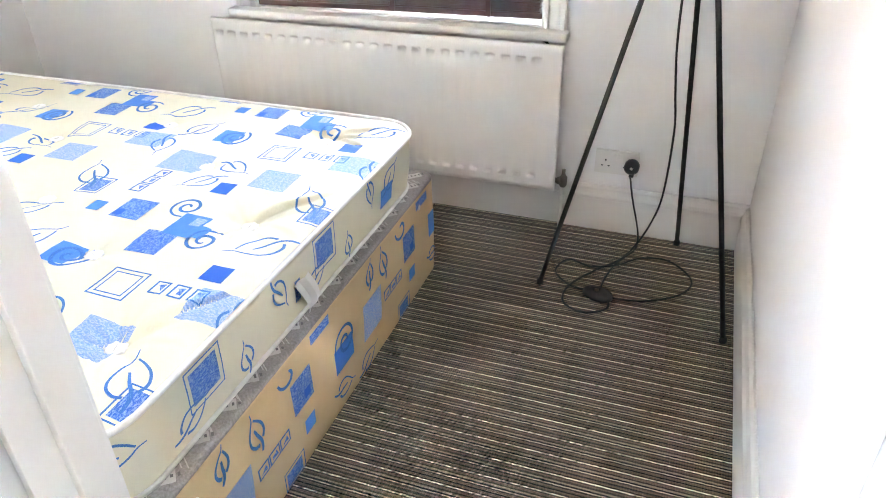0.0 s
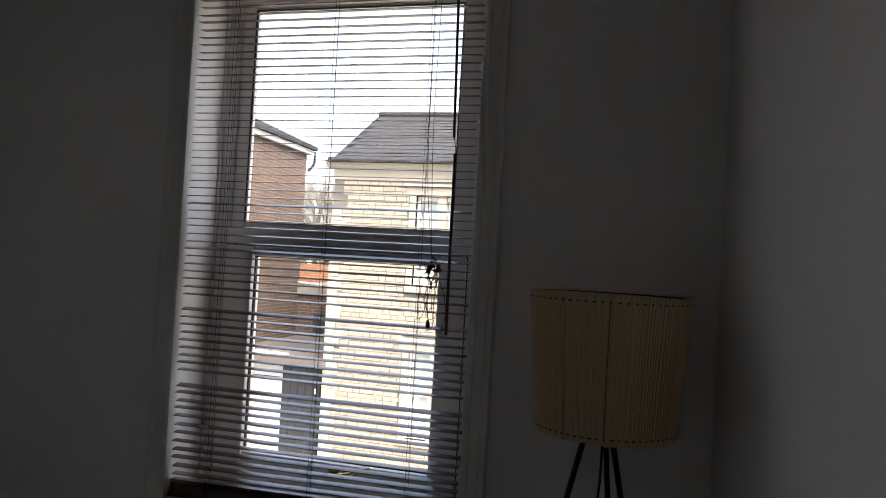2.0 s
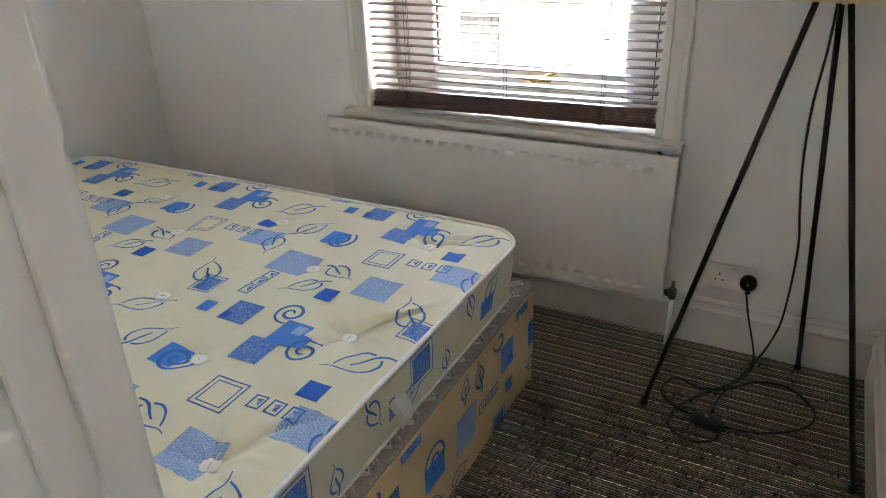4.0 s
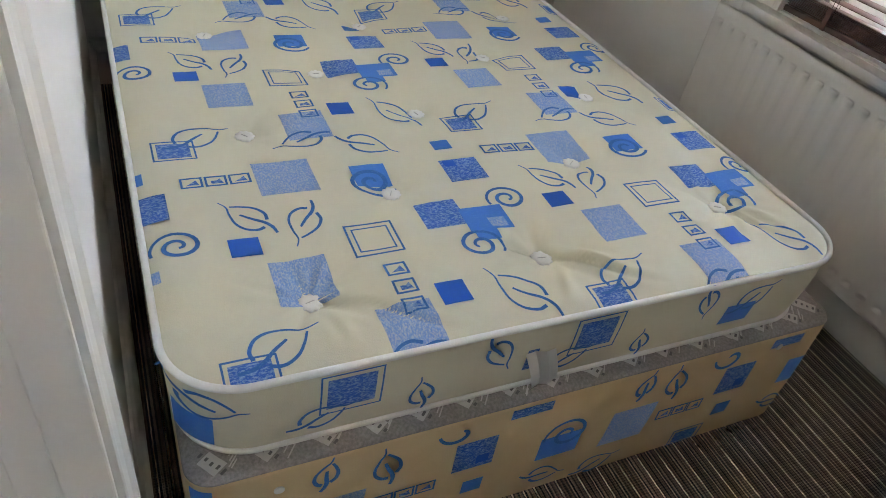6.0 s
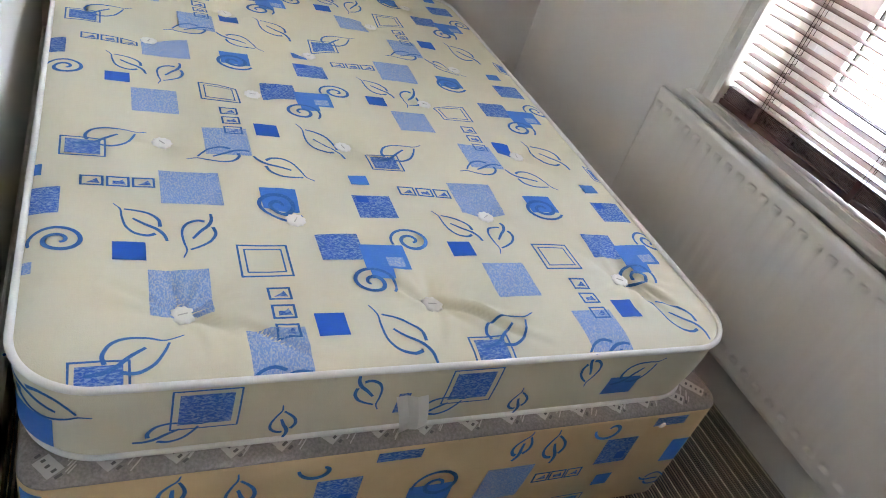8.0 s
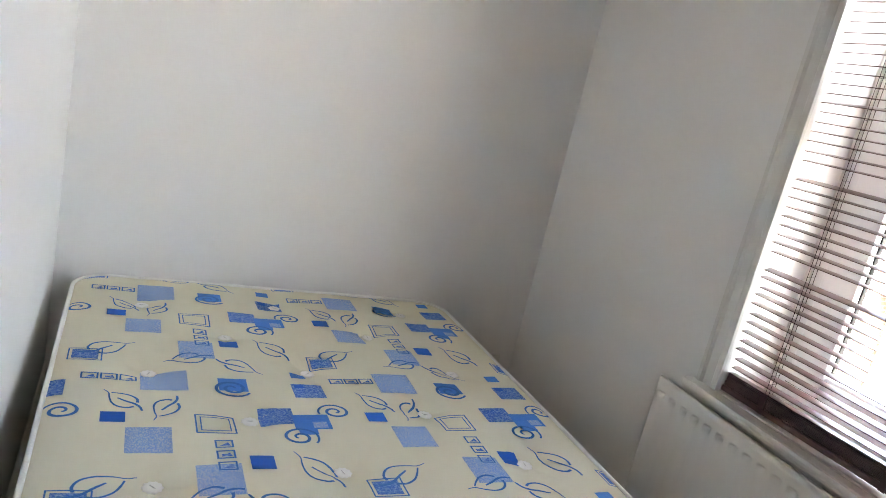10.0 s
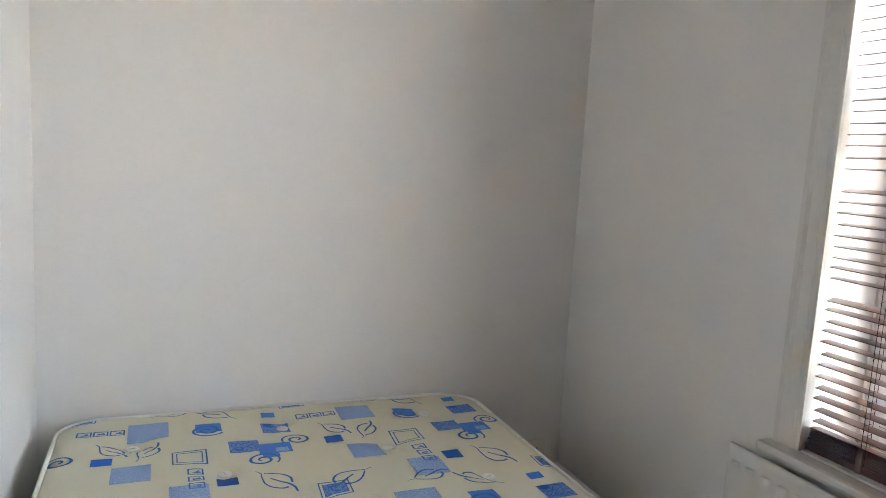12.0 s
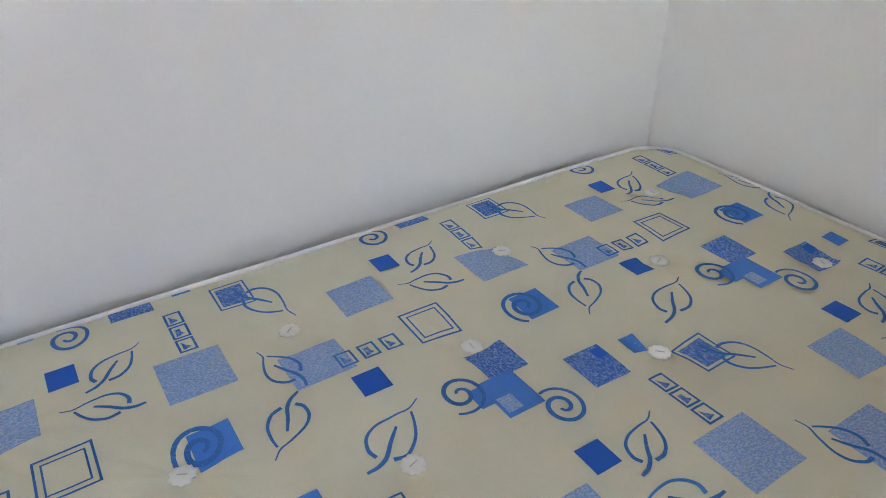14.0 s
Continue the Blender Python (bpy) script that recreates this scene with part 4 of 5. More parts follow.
    for i in range(7):
        t = i / 6
        rows.append([bm.verts.new((BX1 + 0.004 + 0.02 * math.sin(t * 2.2) + 0.004 * math.sin(s * 3), 0.668 + s * 0.03 * (1 - 0.25 * t) + 0.012 * t, 0.442 - 0.072 * t + 0.008 * s * t)) for s in (-1, -0.3, 0.3, 1)])
    for a, b in zip(rows, rows[1:]):
        for k in range(3):
            bm.faces.new((a[k], a[k + 1], b[k + 1], b[k]))
    bmesh.ops.solidify(bm, geom=bm.faces[:], thickness=0.0008)
    part("label", bm, M["paper"], mt, "blank white cloth label")


def divan():
    dv = thing("divan_base", "cream divan bed base printed in blue, grey cloth on top", "bed base")
    x0, x1, y0, y1, r, zt = 0.044, 1.962, 0.075, 1.452, 0.045, 0.3365

    def loop(off):
        pts = []
        for cx, cy, a0 in ((x1 - r, y0 + r, -90), (x1 - r, y1 - r, 0), (x0 + r, y1 - r, 90), (x0 + r, y0 + r, 180)):
            pts += [Vector((cx + (r + off) * math.cos(radians(a0 + 11.25 * i)), cy + (r + off) * math.sin(radians(a0 + 11.25 * i)), 0)) for i in range(9)]
        return pts
    bm = bmesh.new()
    rings = [[bm.verts.new((p.x, p.y, z)) for p in loop(o)] for z, o in ((0.0, -0.006), (0.006, 0.0), (0.15, 0.003), (zt - 0.020, 0.0), (zt - 0.009, -0.001))]
    for a, b in zip(rings, rings[1:]):
        for i in range(len(a)):
            bm.faces.new((a[i], a[(i + 1) % len(a)], b[(i + 1) % len(a)], b[i]))
    bm.faces.new(rings[0][::-1])
    bm.faces.new(rings[-1])
    bmesh.ops.recalc_face_normals(bm, faces=bm.faces[:])
    part("border", bm, M["divan_cloth"], dv, "yellowed cream ticking border", True)
    bm = bmesh.new()
    rings = [[bm.verts.new((p.x, p.y, z)) for p in loop(o)] for z, o in ((zt - 0.010, 0.0), (zt - 0.007, -0.001), (zt - 0.002, -0.005), (zt, -0.014))]
    for a, b in zip(rings, rings[1:]):
        for i in range(len(a)):
            bm.faces.new((a[i], a[(i + 1) % len(a)], b[(i + 1) % len(a)], b[i]))
    bm.faces.new(rings[-1])
    bm.faces.new(rings[0][::-1])
    bmesh.ops.recalc_face_normals(bm, faces=bm.faces[:])
    part("top_cloth", bm, M["felt"], dv, "grey non-slip cloth top", True)
    # pale slanted bars where the cloth's maker's mark repeats
    bm = bmesh.new()
    rnd = random.Random(8)
    dark = bmesh.new()

    def bar(to, c, d, nrm, w, h):
        vs = [c + d * sx * w + nrm * sy * h for sx, sy in ((-1, -1), (1, -1), (1, 1), (-1, 1))]
        if all(v.x < x1 - 0.008 and y0 + 0.02 < v.y < y1 - 0.02 for v in vs):
            to.faces.new([to.verts.new(v) for v in vs])

    for i in range(16):
        a = radians(40 + rnd.uniform(-5, 5))
        d, nrm = Vector((math.cos(a), math.sin(a), 0)), Vector((-math.sin(a), math.cos(a), 0))
        c = Vector((1.928 - rnd.uniform(0, 0.010), 0.11 + i * 0.087, zt + 0.0006))
        for k in range(9):
            q = c + d * (k - 4) * 0.012
            bar(bm, q, d, nrm, 0.0062, 0.013 + rnd.uniform(0, 0.003))
            if 0 < k < 8:
                bar(dark, q + Vector((0, 0, 0.0006)) + nrm * rnd.uniform(-0.001, 0.001), d, nrm, 0.0024, rnd.uniform(0.003, 0.006))
        # the ribbed weave between the marks
        for k in range(6):
            b = radians(-38)
            d2, n2 = Vector((math.cos(b), math.sin(b), 0)), Vector((-math.sin(b), math.cos(b), 0))
            bar(bm, Vector((1.905 + k * 0.008, 0.148 + i * 0.087 + rnd.uniform(-0.006, 0.006), zt + 0.0005)), d2, n2, rnd.uniform(0.008, 0.016), 0.0011)
    bmesh.ops.recalc_face_normals(dark, faces=dark.faces[:])
    tagged(part("printed_bars", dark, M["slot_grey"], dv), kind="stuff")
    bmesh.ops.recalc_face_normals(bm, faces=bm.faces[:])
    tagged(part("printed_mark", bm, M["felt_mark"], dv), kind="stuff")
    for y, z in ((0.212, 0.272), (1.30, 0.29)):
        bm = bmesh.new()
        lathe(bm, [(0.009, 0), (0.009, 0.002), (0.006, 0.003)], (x1 + 0.001, y, z), "x", 12)
        part("fixing_tab", bm, M["button"], dv)

    def end_side(r_, u, lift):
        qy = max(abs(r_ - (y0 + y1) / 2) - ((y1 - y0) / 2 - r), 0)
        bulge = 0.003 * (1 - abs(u - 0.15) / 0.15) if u < 0.31 else 0
        return Vector((x1 - r + math.sqrt(max(r * r - qy * qy, 0)) + max(bulge, 0) + lift + 0.0006, r_, u))
    p = print_on(end_side)
    for y in (0.133, 0.770):
        p.rect(y, 0.160, 0.096, 0.070, "ink_mid")
        p.spiral(y + 0.01, 0.195, 0.048, 190, -1, 1.6, 0.008)
    for y, z in ((0.302, 0.152), (0.940, 0.160)):
        p.rect(y, z, 0.112, 0.108, "ink_light", skew=0.01)
        p.small_boxes(y + 0.136, z + 0.002, False, 0.036, 0.042)
    for y, z in ((0.573, 0.214), (1.207, 0.220)):
        p.rect(y, z, 0.085, 0.085, "ink_dark")
        p.rect(y + 0.018, z - 0.018, 0.026, 0.024, "ink_solid", 0.0025)
        p.rect(y + 0.012, z - 0.108, 0.044, 0.042, "ink_mid")
    for y, z in ((0.499, 0.034), (1.148, 0.036)):
        p.rect(y, z, 0.066, 0.040, "ink_dark")
        p.outline_box(y, z + 0.004, 0.084, 0.052, 0.003)
    p.leaf(0.400, 0.257, 0.105, 100, 1, 0.007)
    p.leaf(0.292, 0.282, 0.085, 78, 1, 0.007)
    p.leaf(1.028, 0.268, 0.105, 100, 1, 0.007)
    p.leaf(0.945, 0.283, 0.085, 78, 1, 0.007)
    p.spiral(0.531, 0.296, 0.036, 180, 1, 0.6, 0.008)
    p.spiral(1.155, 0.300, 0.036, 180, 1, 0.9, 0.008)
    p.rect(0.676, 0.304, 0.088, 0.026, "ink_dark")
    p.rect(1.317, 0.304, 0.088, 0.028, "ink_dark")
    p.rect(1.390, 0.190, 0.05, 0.08, "ink_mid")
    p.leaf(0.758, 0.062, 0.11, -12, 1)
    p.leaf(0.898, 0.040, 0.12, 20, 1)
    p.leaf(1.395, 0.075, 0.10, -12, 1)
    p.leaf(0.110, 0.056, 0.11, -14, 1)
    p.leaf(0.250, 0.036, 0.12, 20, 1)
    p.rect(0.095, 0.29, 0.03, 0.05, "ink_mid")
    p.finish(dv)


mattress()
divan()


# ---- floor lamp ----
def lamp():
    lx, ly = 2.614, 1.535
    lp = thing("floor_lamp", "black tripod floor lamp with a pleated cream fabric shade", "floor lamp", at=(lx, ly, 0))
    hubz = 1.255
    for ang, reach in ((197.0, 0.316), (71.8, 0.296), (318.9, 0.333)):
        c, s = math.cos(radians(ang)), math.sin(radians(ang))
        bm = bmesh.new()
        tube(bm, [(c * reach, s * reach, 0.008), (c * 0.010 - 0.006, s * 0.010, hubz + 0.01)], 0.0072, 10)
        leg = part("leg", bm, M["black"], lp, smooth=True)
        part("foot", lathe(bmesh.new(), [(0.0105, 0.0), (0.0115, 0.004), (0.0105, 0.012), (0.0075, 0.018)], (c * reach, s * reach, 0), "z", 14), M["rubber"], leg, smooth=True)
    part("hub", lathe(bmesh.new(), [(0.036, hubz - 0.015), (0.039, hubz - 0.01), (0.039, hubz + 0.012), (0.016, hubz + 0.018), (0.016, hubz + 0.07), (0.020, hubz + 0.072), (0.020, hubz + 0.115)], (0, 0, 0), "z", 20), M["black"], lp, smooth=True)
    z0, z1, r0, r1 = 1.160, 1.508, 0.174, 0.199
    bm = bmesh.new()
    # gathered pleats of uneven width
    rnd = random.Random(17)
    cuts, total = [0.0], 0.0
    while total < math.tau - 0.05:
        total += rnd.choice((0.028, 0.036, 0.045, 0.060))
        cuts.append(min(total, math.tau))
    spots = []
    for a, b in zip(cuts, cuts[1:] + [math.tau]):
        deep = rnd.uniform(0.0007, 0.0018)
        spots += [(a, -deep), (a + (b - a) * 0.2, deep * 0.7), (a + (b - a) * 0.55, deep), (a + (b - a) * 0.85, deep * 0.3)] if b - a > 0.004 else []
    m = len(spots)
    rows = []
    for i in range(11):
        t = i / 10
        ring = []
        for a, bulge in spots:
            r = r0 + (r1 - r0) * t + bulge + 0.0016 * math.sin(a * 9 + 1) * math.sin(math.pi * t) + 0.002 * math.cos(3 * a)
            turn = a + 0.010 * math.sin(a * 7) * t
            ring.append(bm.verts.new((r * math.cos(turn), r * math.sin(turn), z0 + (z1 - z0) * t + 0.0025 * math.sin(a * 3 + 1) + bulge * 0.6 * (i in (0, 10)))))
        rows.append(ring)
    for a, b in zip(rows, rows[1:]):
        for k in range(m):
            bm.faces.new((a[k], a[(k + 1) % m], b[(k + 1) % m], b[k]))
    bmesh.ops.solidify(bm, geom=bm.faces[:], thickness=0.0012)
    shade = part("shade", bm, M["shade"], lp, "pleated cream fabric drum shade")
    for r, z in ((r1 - 0.004, z1 - 0.006), (r0 - 0.004, z0 + 0.006)):
        part("wire_ring", tube(bmesh.new(), [(r * math.cos(a), r * math.sin(a), z) for a in [k * math.tau / 60 for k in range(60)]], 0.002, 6, closed=True), M["black"], shade)
    bm = bmesh.new()
    for k in range(3):
        a = k * math.tau / 3 + 0.4
        tube(bm, [(0.02 * math.cos(a), 0.02 * math.sin(a), hubz + 0.10), ((r1 - 0.006) * math.cos(a), (r1 - 0.006) * math.sin(a), z1 - 0.006)], 0.0018, 6)
    part("shade_carrier", bm, M["black"], lp)
    bm = bmesh.new()
    for zz, rr, n in ((z1 - 0.018, r1 + 0.0022, 66), (z0 + 0.016, r0 + 0.0036, 66)):
        for k in range(n):
            a = k * math.tau / n
            w = 0.0030 if k % 3 else 0.0046
            t = Vector((-math.sin(a), math.cos(a), 0))
            o = Vector((math.cos(a), math.sin(a), 0)) * (rr + 0.002 * math.cos(3 * a) + 0.0008)
            vs = [bm.verts.new(o + t * sx * w + Vector((0, 0, zz + sz * 0.0019))) for sx, sz in ((-1, -1), (1, -1), (1, 1), (-1, 1))]
            bm.faces.new(vs)
    bmesh.ops.solidify(bm, geom=bm.faces[:], thickness=0.0006)
    tagged(part("stitching", bm, M["thread"], shade, "row of dark stitches"), kind="stuff")
    for a in (-86, -118, 12, 130):
        c, s = math.cos(radians(a)), math.sin(radians(a))
        part("seam", tube(bmesh.new(), [((r0 + 0.0016) * c, (r0 + 0.0016) * s, z0), ((r1 + 0.0014) * c, (r1 + 0.0014) * s, z1)], 0.0052, 6), M["shade"], shade)
        # thin brown line beside the seam, coloured in as the shadow of its fold
        c, s = math.cos(radians(a - 1.9)), math.sin(radians(a - 1.9))
        part("seam_stitch", tube(bmesh.new(), [((r0 + 0.0026) * c, (r0 + 0.0026) * s, z0 + 0.012), ((r1 + 0.0022) * c, (r1 + 0.0022) * s, z1 - 0.012)], 0.0011, 5), M["thread"], shade, "thin brown line in place of the seam fold's shadow")
    # flex from the shade down to the floor, its foot switch and its loops
    def rel(*p):
        return [(x - lx, y - ly, z) for x, y, z in p]
    bm = bmesh.new()
    tube(bm, spline(rel((2.605, 1.545, 1.24), (2.613, 1.555, 1.16), (2.612, 1.59, 1.027), (2.603, 1.63, 0.879), (2.608, 1.67, 0.715), (2.623, 1.69, 0.579), (2.638, 1.71, 0.45), (2.636, 1.74, 0.226), (2.615, 1.755, 0.11),
                        (2.575, 1.735, 0.02), (2.53, 1.64, 0.006), (2.46, 1.55, 0.006), (2.40, 1.44, 0.006), (2.405, 1.355, 0.006), (2.47, 1.325, 0.006), (2.53, 1.36, 0.006), (2.535, 1.40, 0.012)), 8), 0.0034, 6)
    tube(bm, spline(rel((2.455, 1.435, 0.012), (2.40, 1.455, 0.006), (2.345, 1.52, 0.006), (2.375, 1.60, 0.006), (2.45, 1.575, 0.009), (2.53, 1.605, 0.011), (2.60, 1.68, 0.006), (2.69, 1.69, 0.006),
                        (2.765, 1.60, 0.006), (2.74, 1.51, 0.006), (2.64, 1.44, 0.006), (2.545, 1.415, 0.012)), 8), 0.0032, 6)
    tube(bm, spline(rel((2.50, 1.45, 0.014), (2.505, 1.53, 0.006), (2.53, 1.62, 0.012), (2.575, 1.72, 0.012), (2.575, 1.77, 0.05), (2.54, 1.80, 0.16), (2.523, 1.805, 0.235)), 8), 0.0032, 6)
    part("flex", bm, M["rubber"], lp, "black lamp flex looped on the carpet", True)
    bm = bmesh.new()
    lathe(bm, [(0.030, 0.0), (0.033, 0.004), (0.033, 0.014), (0.028, 0.021), (0.012, 0.024)], (0, 0, 0), "z", 28)
    bmesh.ops.scale(bm, vec=(1.5, 0.92, 1), verts=bm.verts[:])
    bmesh.ops.transform(bm, matrix=pose(2.497 - lx, 1.425 - ly, 0.0005, 0, 0, -18), verts=bm.verts[:])
    sw = part("foot_switch", bm, M["rubber"], lp, "oval black foot switch", True)
    part("switch_button", lathe(bmesh.new(), [(0.0075, 0.022), (0.0075, 0.027), (0.005, 0.0285)], (2.492 - lx, 1.424 - ly, 0), "z", 14), M["steel"], sw, smooth=True)
    bm = bmesh.new()
    lathe(bm, [(0.022, 0.0), (0.025, -0.006), (0.025, -0.026), (0.019, -0.034), (0.008, -0.036)], (2.522 - lx, D - 0.0105 - ly, 0.262), "y", 20)
    box(bm, 2.516 - lx, 2.532 - lx, D - 0.036 - ly, D - 0.016 - ly, 0.226, 0.244, 0.003)
    plug = part("plug", bm, M["rubber"], lp, "black three-pin plug in the socket", True)
    part("plug_screw", lathe(bmesh.new(), [(0.005, 0), (0.005, -0.0015)], (2.522 - lx, D - 0.0465 - ly, 0.264), "y", 12), M["plastic"], plug)


lamp()


# ---- sockets ----
def socket(origin, axis_a, out, label):
    """A double socket: axis_a runs along the plate, out points off the wall."""
    sk = thing("double_socket", label, "socket", group="wall sockets")
    a, o, z = Vector(axis_a), Vector(out), Vector((0, 0, 1))

    def slab(a0, a1, z0, z1, o0, o1, bev):
        bm = boxed(a0, a1, o0, o1, z0, z1, bevel=bev)
        for v in bm.verts:
            v.co = Vector(origin) + a * v.co.x + o * v.co.y + z * v.co.z
        bmesh.ops.recalc_face_normals(bm, faces=bm.faces[:])
        return bm
    part("face_plate", slab(-0.073, 0.073, -0.043, 0.043, 0.0003, 0.0095, 0.003), M["plastic"], sk)
    for c in (-0.037, 0.037):
        for da, dz, w, h in ((0.0, 0.006, 0.0042, 0.0075), (-0.011, -0.014, 0.0065, 0.004), (0.011, -0.014, 0.0065, 0.004)):
            part("pin_slot", slab(c + da - w / 2, c + da + w / 2, dz - h / 2, dz + h / 2, 0.009, 0.0099, 0), M["slot"], sk)
    for c in (-0.0095, 0.0095):
        part("switch", slab(c - 0.0085, c + 0.0085, 0.008, 0.032, 0.0088, 0.0135, 0.0015), M["plastic"], sk)
    return sk


socket((2.47, D, 0.262), (1, 0, 0), (0, -1, 0), "white double wall socket with a black plug in it")
socket((0.018, 1.714, 0.231), (0, 1, 0), (1, 0, 0), "white double wall socket beside the bed head, unused")

# ---- outside ----
GZ = -3.2
setting("wall_lower_storey", boxed(-0.15, 3.4, -1.5, WALL_OUT, GZ, -0.121), M["stone"], "plain outer walls of the storey below", "wall")
setting("ground", boxed(-800, 800, -800, 800, GZ - 0.2, GZ), M["asphalt"], "pale concrete paving of the yard and street below", "ground")


def stone_house():
    hs = thing("stone_house", "buff stone house with a slate roof across the street", "house")
    x0, x1, y0, y1, ze = -2.74, 5.5, 12.0, 16.4, 3.27
    holes = [(-1.12, 0.0, 1.12, 2.76), (-1.10, 0.0, -1.62, -0.03)]
    bm = bmesh.new()
    box(bm, x0, -1.12, y0, y1, GZ, ze)
    box(bm, 0.0, x1, y0, y1, GZ, ze)
    for za, zb in ((GZ, -1.62), (-0.03, 1.12), (2.76, ze)):
        box(bm, -1.12, 0.0, y0, y1, za, zb)
    box(bm, -1.12, 0.0, y0 + 0.3, y1, GZ, ze)
    wall = part("wall", bm, M["mortar"], hs, "pale mortar behind buff stone blocks")
    # roof: two slopes with slates, a ridge, eaves moulding
    ridge_y, ridge_z = 14.2, 4.70
    for s, ya in ((1, y0 - 0.18), (-1, y1 + 0.18)):
        bm = bmesh.new()
        vs = [bm.verts.new(v) for v in ((x0 - 0.02, ya, ze + 0.10), (x1, ya, ze + 0.10), (x1, ridge_y, ridge_z), (x0 - 0.02, ridge_y, ridge_z))]
        bm.faces.new(vs if s > 0 else vs[::-1])
        bmesh.ops.solidify(bm, geom=bm.faces[:], thickness=-0.06 * s)
        part("roof", bm, M["slate"], hs, "grey slate roof slope")
    bm = bmesh.new()
    vs = [bm.verts.new(v) for v in ((x0, y0, ze), (x0, y1, ze), (x0, ridge_y, ridge_z - 0.03), (x0 + 0.3, y0, ze), (x0 + 0.3, y1, ze), (x0 + 0.3, ridge_y, ridge_z - 0.03))]
    for f in ((0, 1, 2), (5, 4, 3), (0, 2, 5, 3), (1, 4, 5, 2), (0, 3, 4, 1)):
        bm.faces.new([vs[i] for i in f])
    bmesh.ops.recalc_face_normals(bm, faces=bm.faces[:])
    part("gable", bm, M["mortar"], hs)
    slope = Vector((0, ridge_y - y0 + 0.18, ridge_z - ze - 0.10))
    up = slope.normalized()
    nrm = Vector((0, -up.z, up.y))
    rnd = random.Random(4)
    bm = bmesh.new()
    rows = int(slope.length / 0.20)
    for i in range(rows):
        for j in range(22):
            w = 0.30
            xa = x0 + j * w + (0.15 if i % 2 else 0)
            if xa > 3:
                continue
            c = Vector((xa, y0 - 0.18, ze + 0.10)) + up * (i * 0.20) + nrm * (0.012 + rnd.uniform(0, 0.006))
            a = [c, c + Vector((w - 0.012, 0, 0)), c + Vector((w - 0.012, 0, 0)) + up * 0.215 - nrm * 0.010, c + up * 0.215 - nrm * 0.010]
            q = [bm.verts.new(v) for v in a] + [bm.verts.new(v - nrm * 0.01) for v in a[:2]]
            bm.faces.new(q[:4])
            bm.faces.new((q[0], q[4], q[5], q[1]))
    tagged(part("slates", bm, M["slate"], hs, "overlapping grey slates"), kind="stuff")
    part("ridge_tile", tube(bmesh.new(), [(x0, ridge_y, ridge_z + 0.02), (x1, ridge_y, ridge_z + 0.02)], 0.07, 8), M["slate"], hs)
    bm = bmesh.new()
    extrude(bm, [(0, 0), (0.10, 0), (0.13, 0.05), (0.16, 0.07), (0.20, 0.12), (0, 0.12)], [((x0 - 0.13, y0, ze - 0.03), (0, -1, 0), (0, 0, 1)), ((x1, y0, ze - 0.03), (0, -1, 0), (0, 0, 1))])
    part("eaves_moulding", bm, M["ashlar"], hs)
    part("frieze", boxed(x0 - 0.015, x1, y0 - 0.02, y0, ze - 0.24, ze - 0.031), M["ashlar"], hs)
    part("gutter", tube(bmesh.new(), [(x0 - 0.05, y0 - 0.22, ze + 0.10), (x1, y0 - 0.22, ze + 0.10)], 0.05, 8), M["slate"], hs)
    for wx0, wx1, wz0, wz1 in holes:
        wn_ = part("window", framed("window_frame", wx0, wx1, wz0, wz1, 0.07, 0.07, 0.07, 0.07, y0 + 0.10, y0 + 0.17, hs, M["upvc"], 0).data and boxed(wx0 + 0.001, wx1 - 0.001, y0 + 0.14, y0 + 0.15, wz0 + 0.001, wz1 - 0.001), M["glass"], hs, "glazed window pane")
        part("curtain", boxed(wx0 + 0.07, wx1 - 0.07, y0 + 0.20, y0 + 0.21, wz0 + 0.07, wz1 - 0.07), M["net"], wn_)
        part("mullion", boxed(wx0 + 0.40, wx0 + 0.56, y0 + 0.0, y0 + 0.18, wz0, wz1), M["ashlar"], hs)
        part("meeting_rail", boxed(wx0 + 0.07, wx0 + 0.40, y0 + 0.09, y0 + 0.16, (wz0 + wz1) / 2 - 0.03, (wz0 + wz1) / 2 + 0.03), M["upvc"], wn_)
        part("sill", boxed(wx0 - 0.12, wx1 + 0.12, y0 - 0.07, y0 + 0.10, wz0 - 0.12, wz0, bevel=0.01), M["ashlar"], hs)
        part("lintel", boxed(wx0 - 0.18, wx1 + 0.18, y0 - 0.04, y0 + 0.10, wz1, wz1 + 0.16, bevel=0.01), M["ashlar"], hs)
        part("hood_mould", boxed(wx0 - 0.22, wx1 + 0.22, y0 - 0.10, y0, wz1 + 0.161, wz1 + 0.22, bevel=0.015), M["ashlar"], hs)
        part("jamb_stone", boxed(wx0 - 0.12, wx0, y0 - 0.025, y0 + 0.10, wz0, wz1), M["ashlar"], hs)
    # corner stones, then the squared blocks; those of the nearest stretch are single pieces
    for k in range(22):
        z = GZ + 0.26 * k
        if z < ze - 0.5:
            part("quoin", boxed(x0 - 0.012, x0 + (0.19 if k % 2 else 0.28), y0 - 0.022, y0 - 0.001, z, z + 0.252, bevel=0.006), M["ashlar"], hs)
    shapes = []
    for L in (0.14, 0.19, 0.23, 0.27):
        bm = boxed(0, L - 0.012, -0.018, 0.0, 0, 0.075, bevel=0.005)
        me = bpy.data.meshes.new("stone_block")
        bm.to_mesh(me)
        bm.free()
        me.materials.append(M["stone"])
        shapes.append((L, me))
    rnd = random.Random(11)
    rest = bmesh.new()
    z, total = -2.62, 0
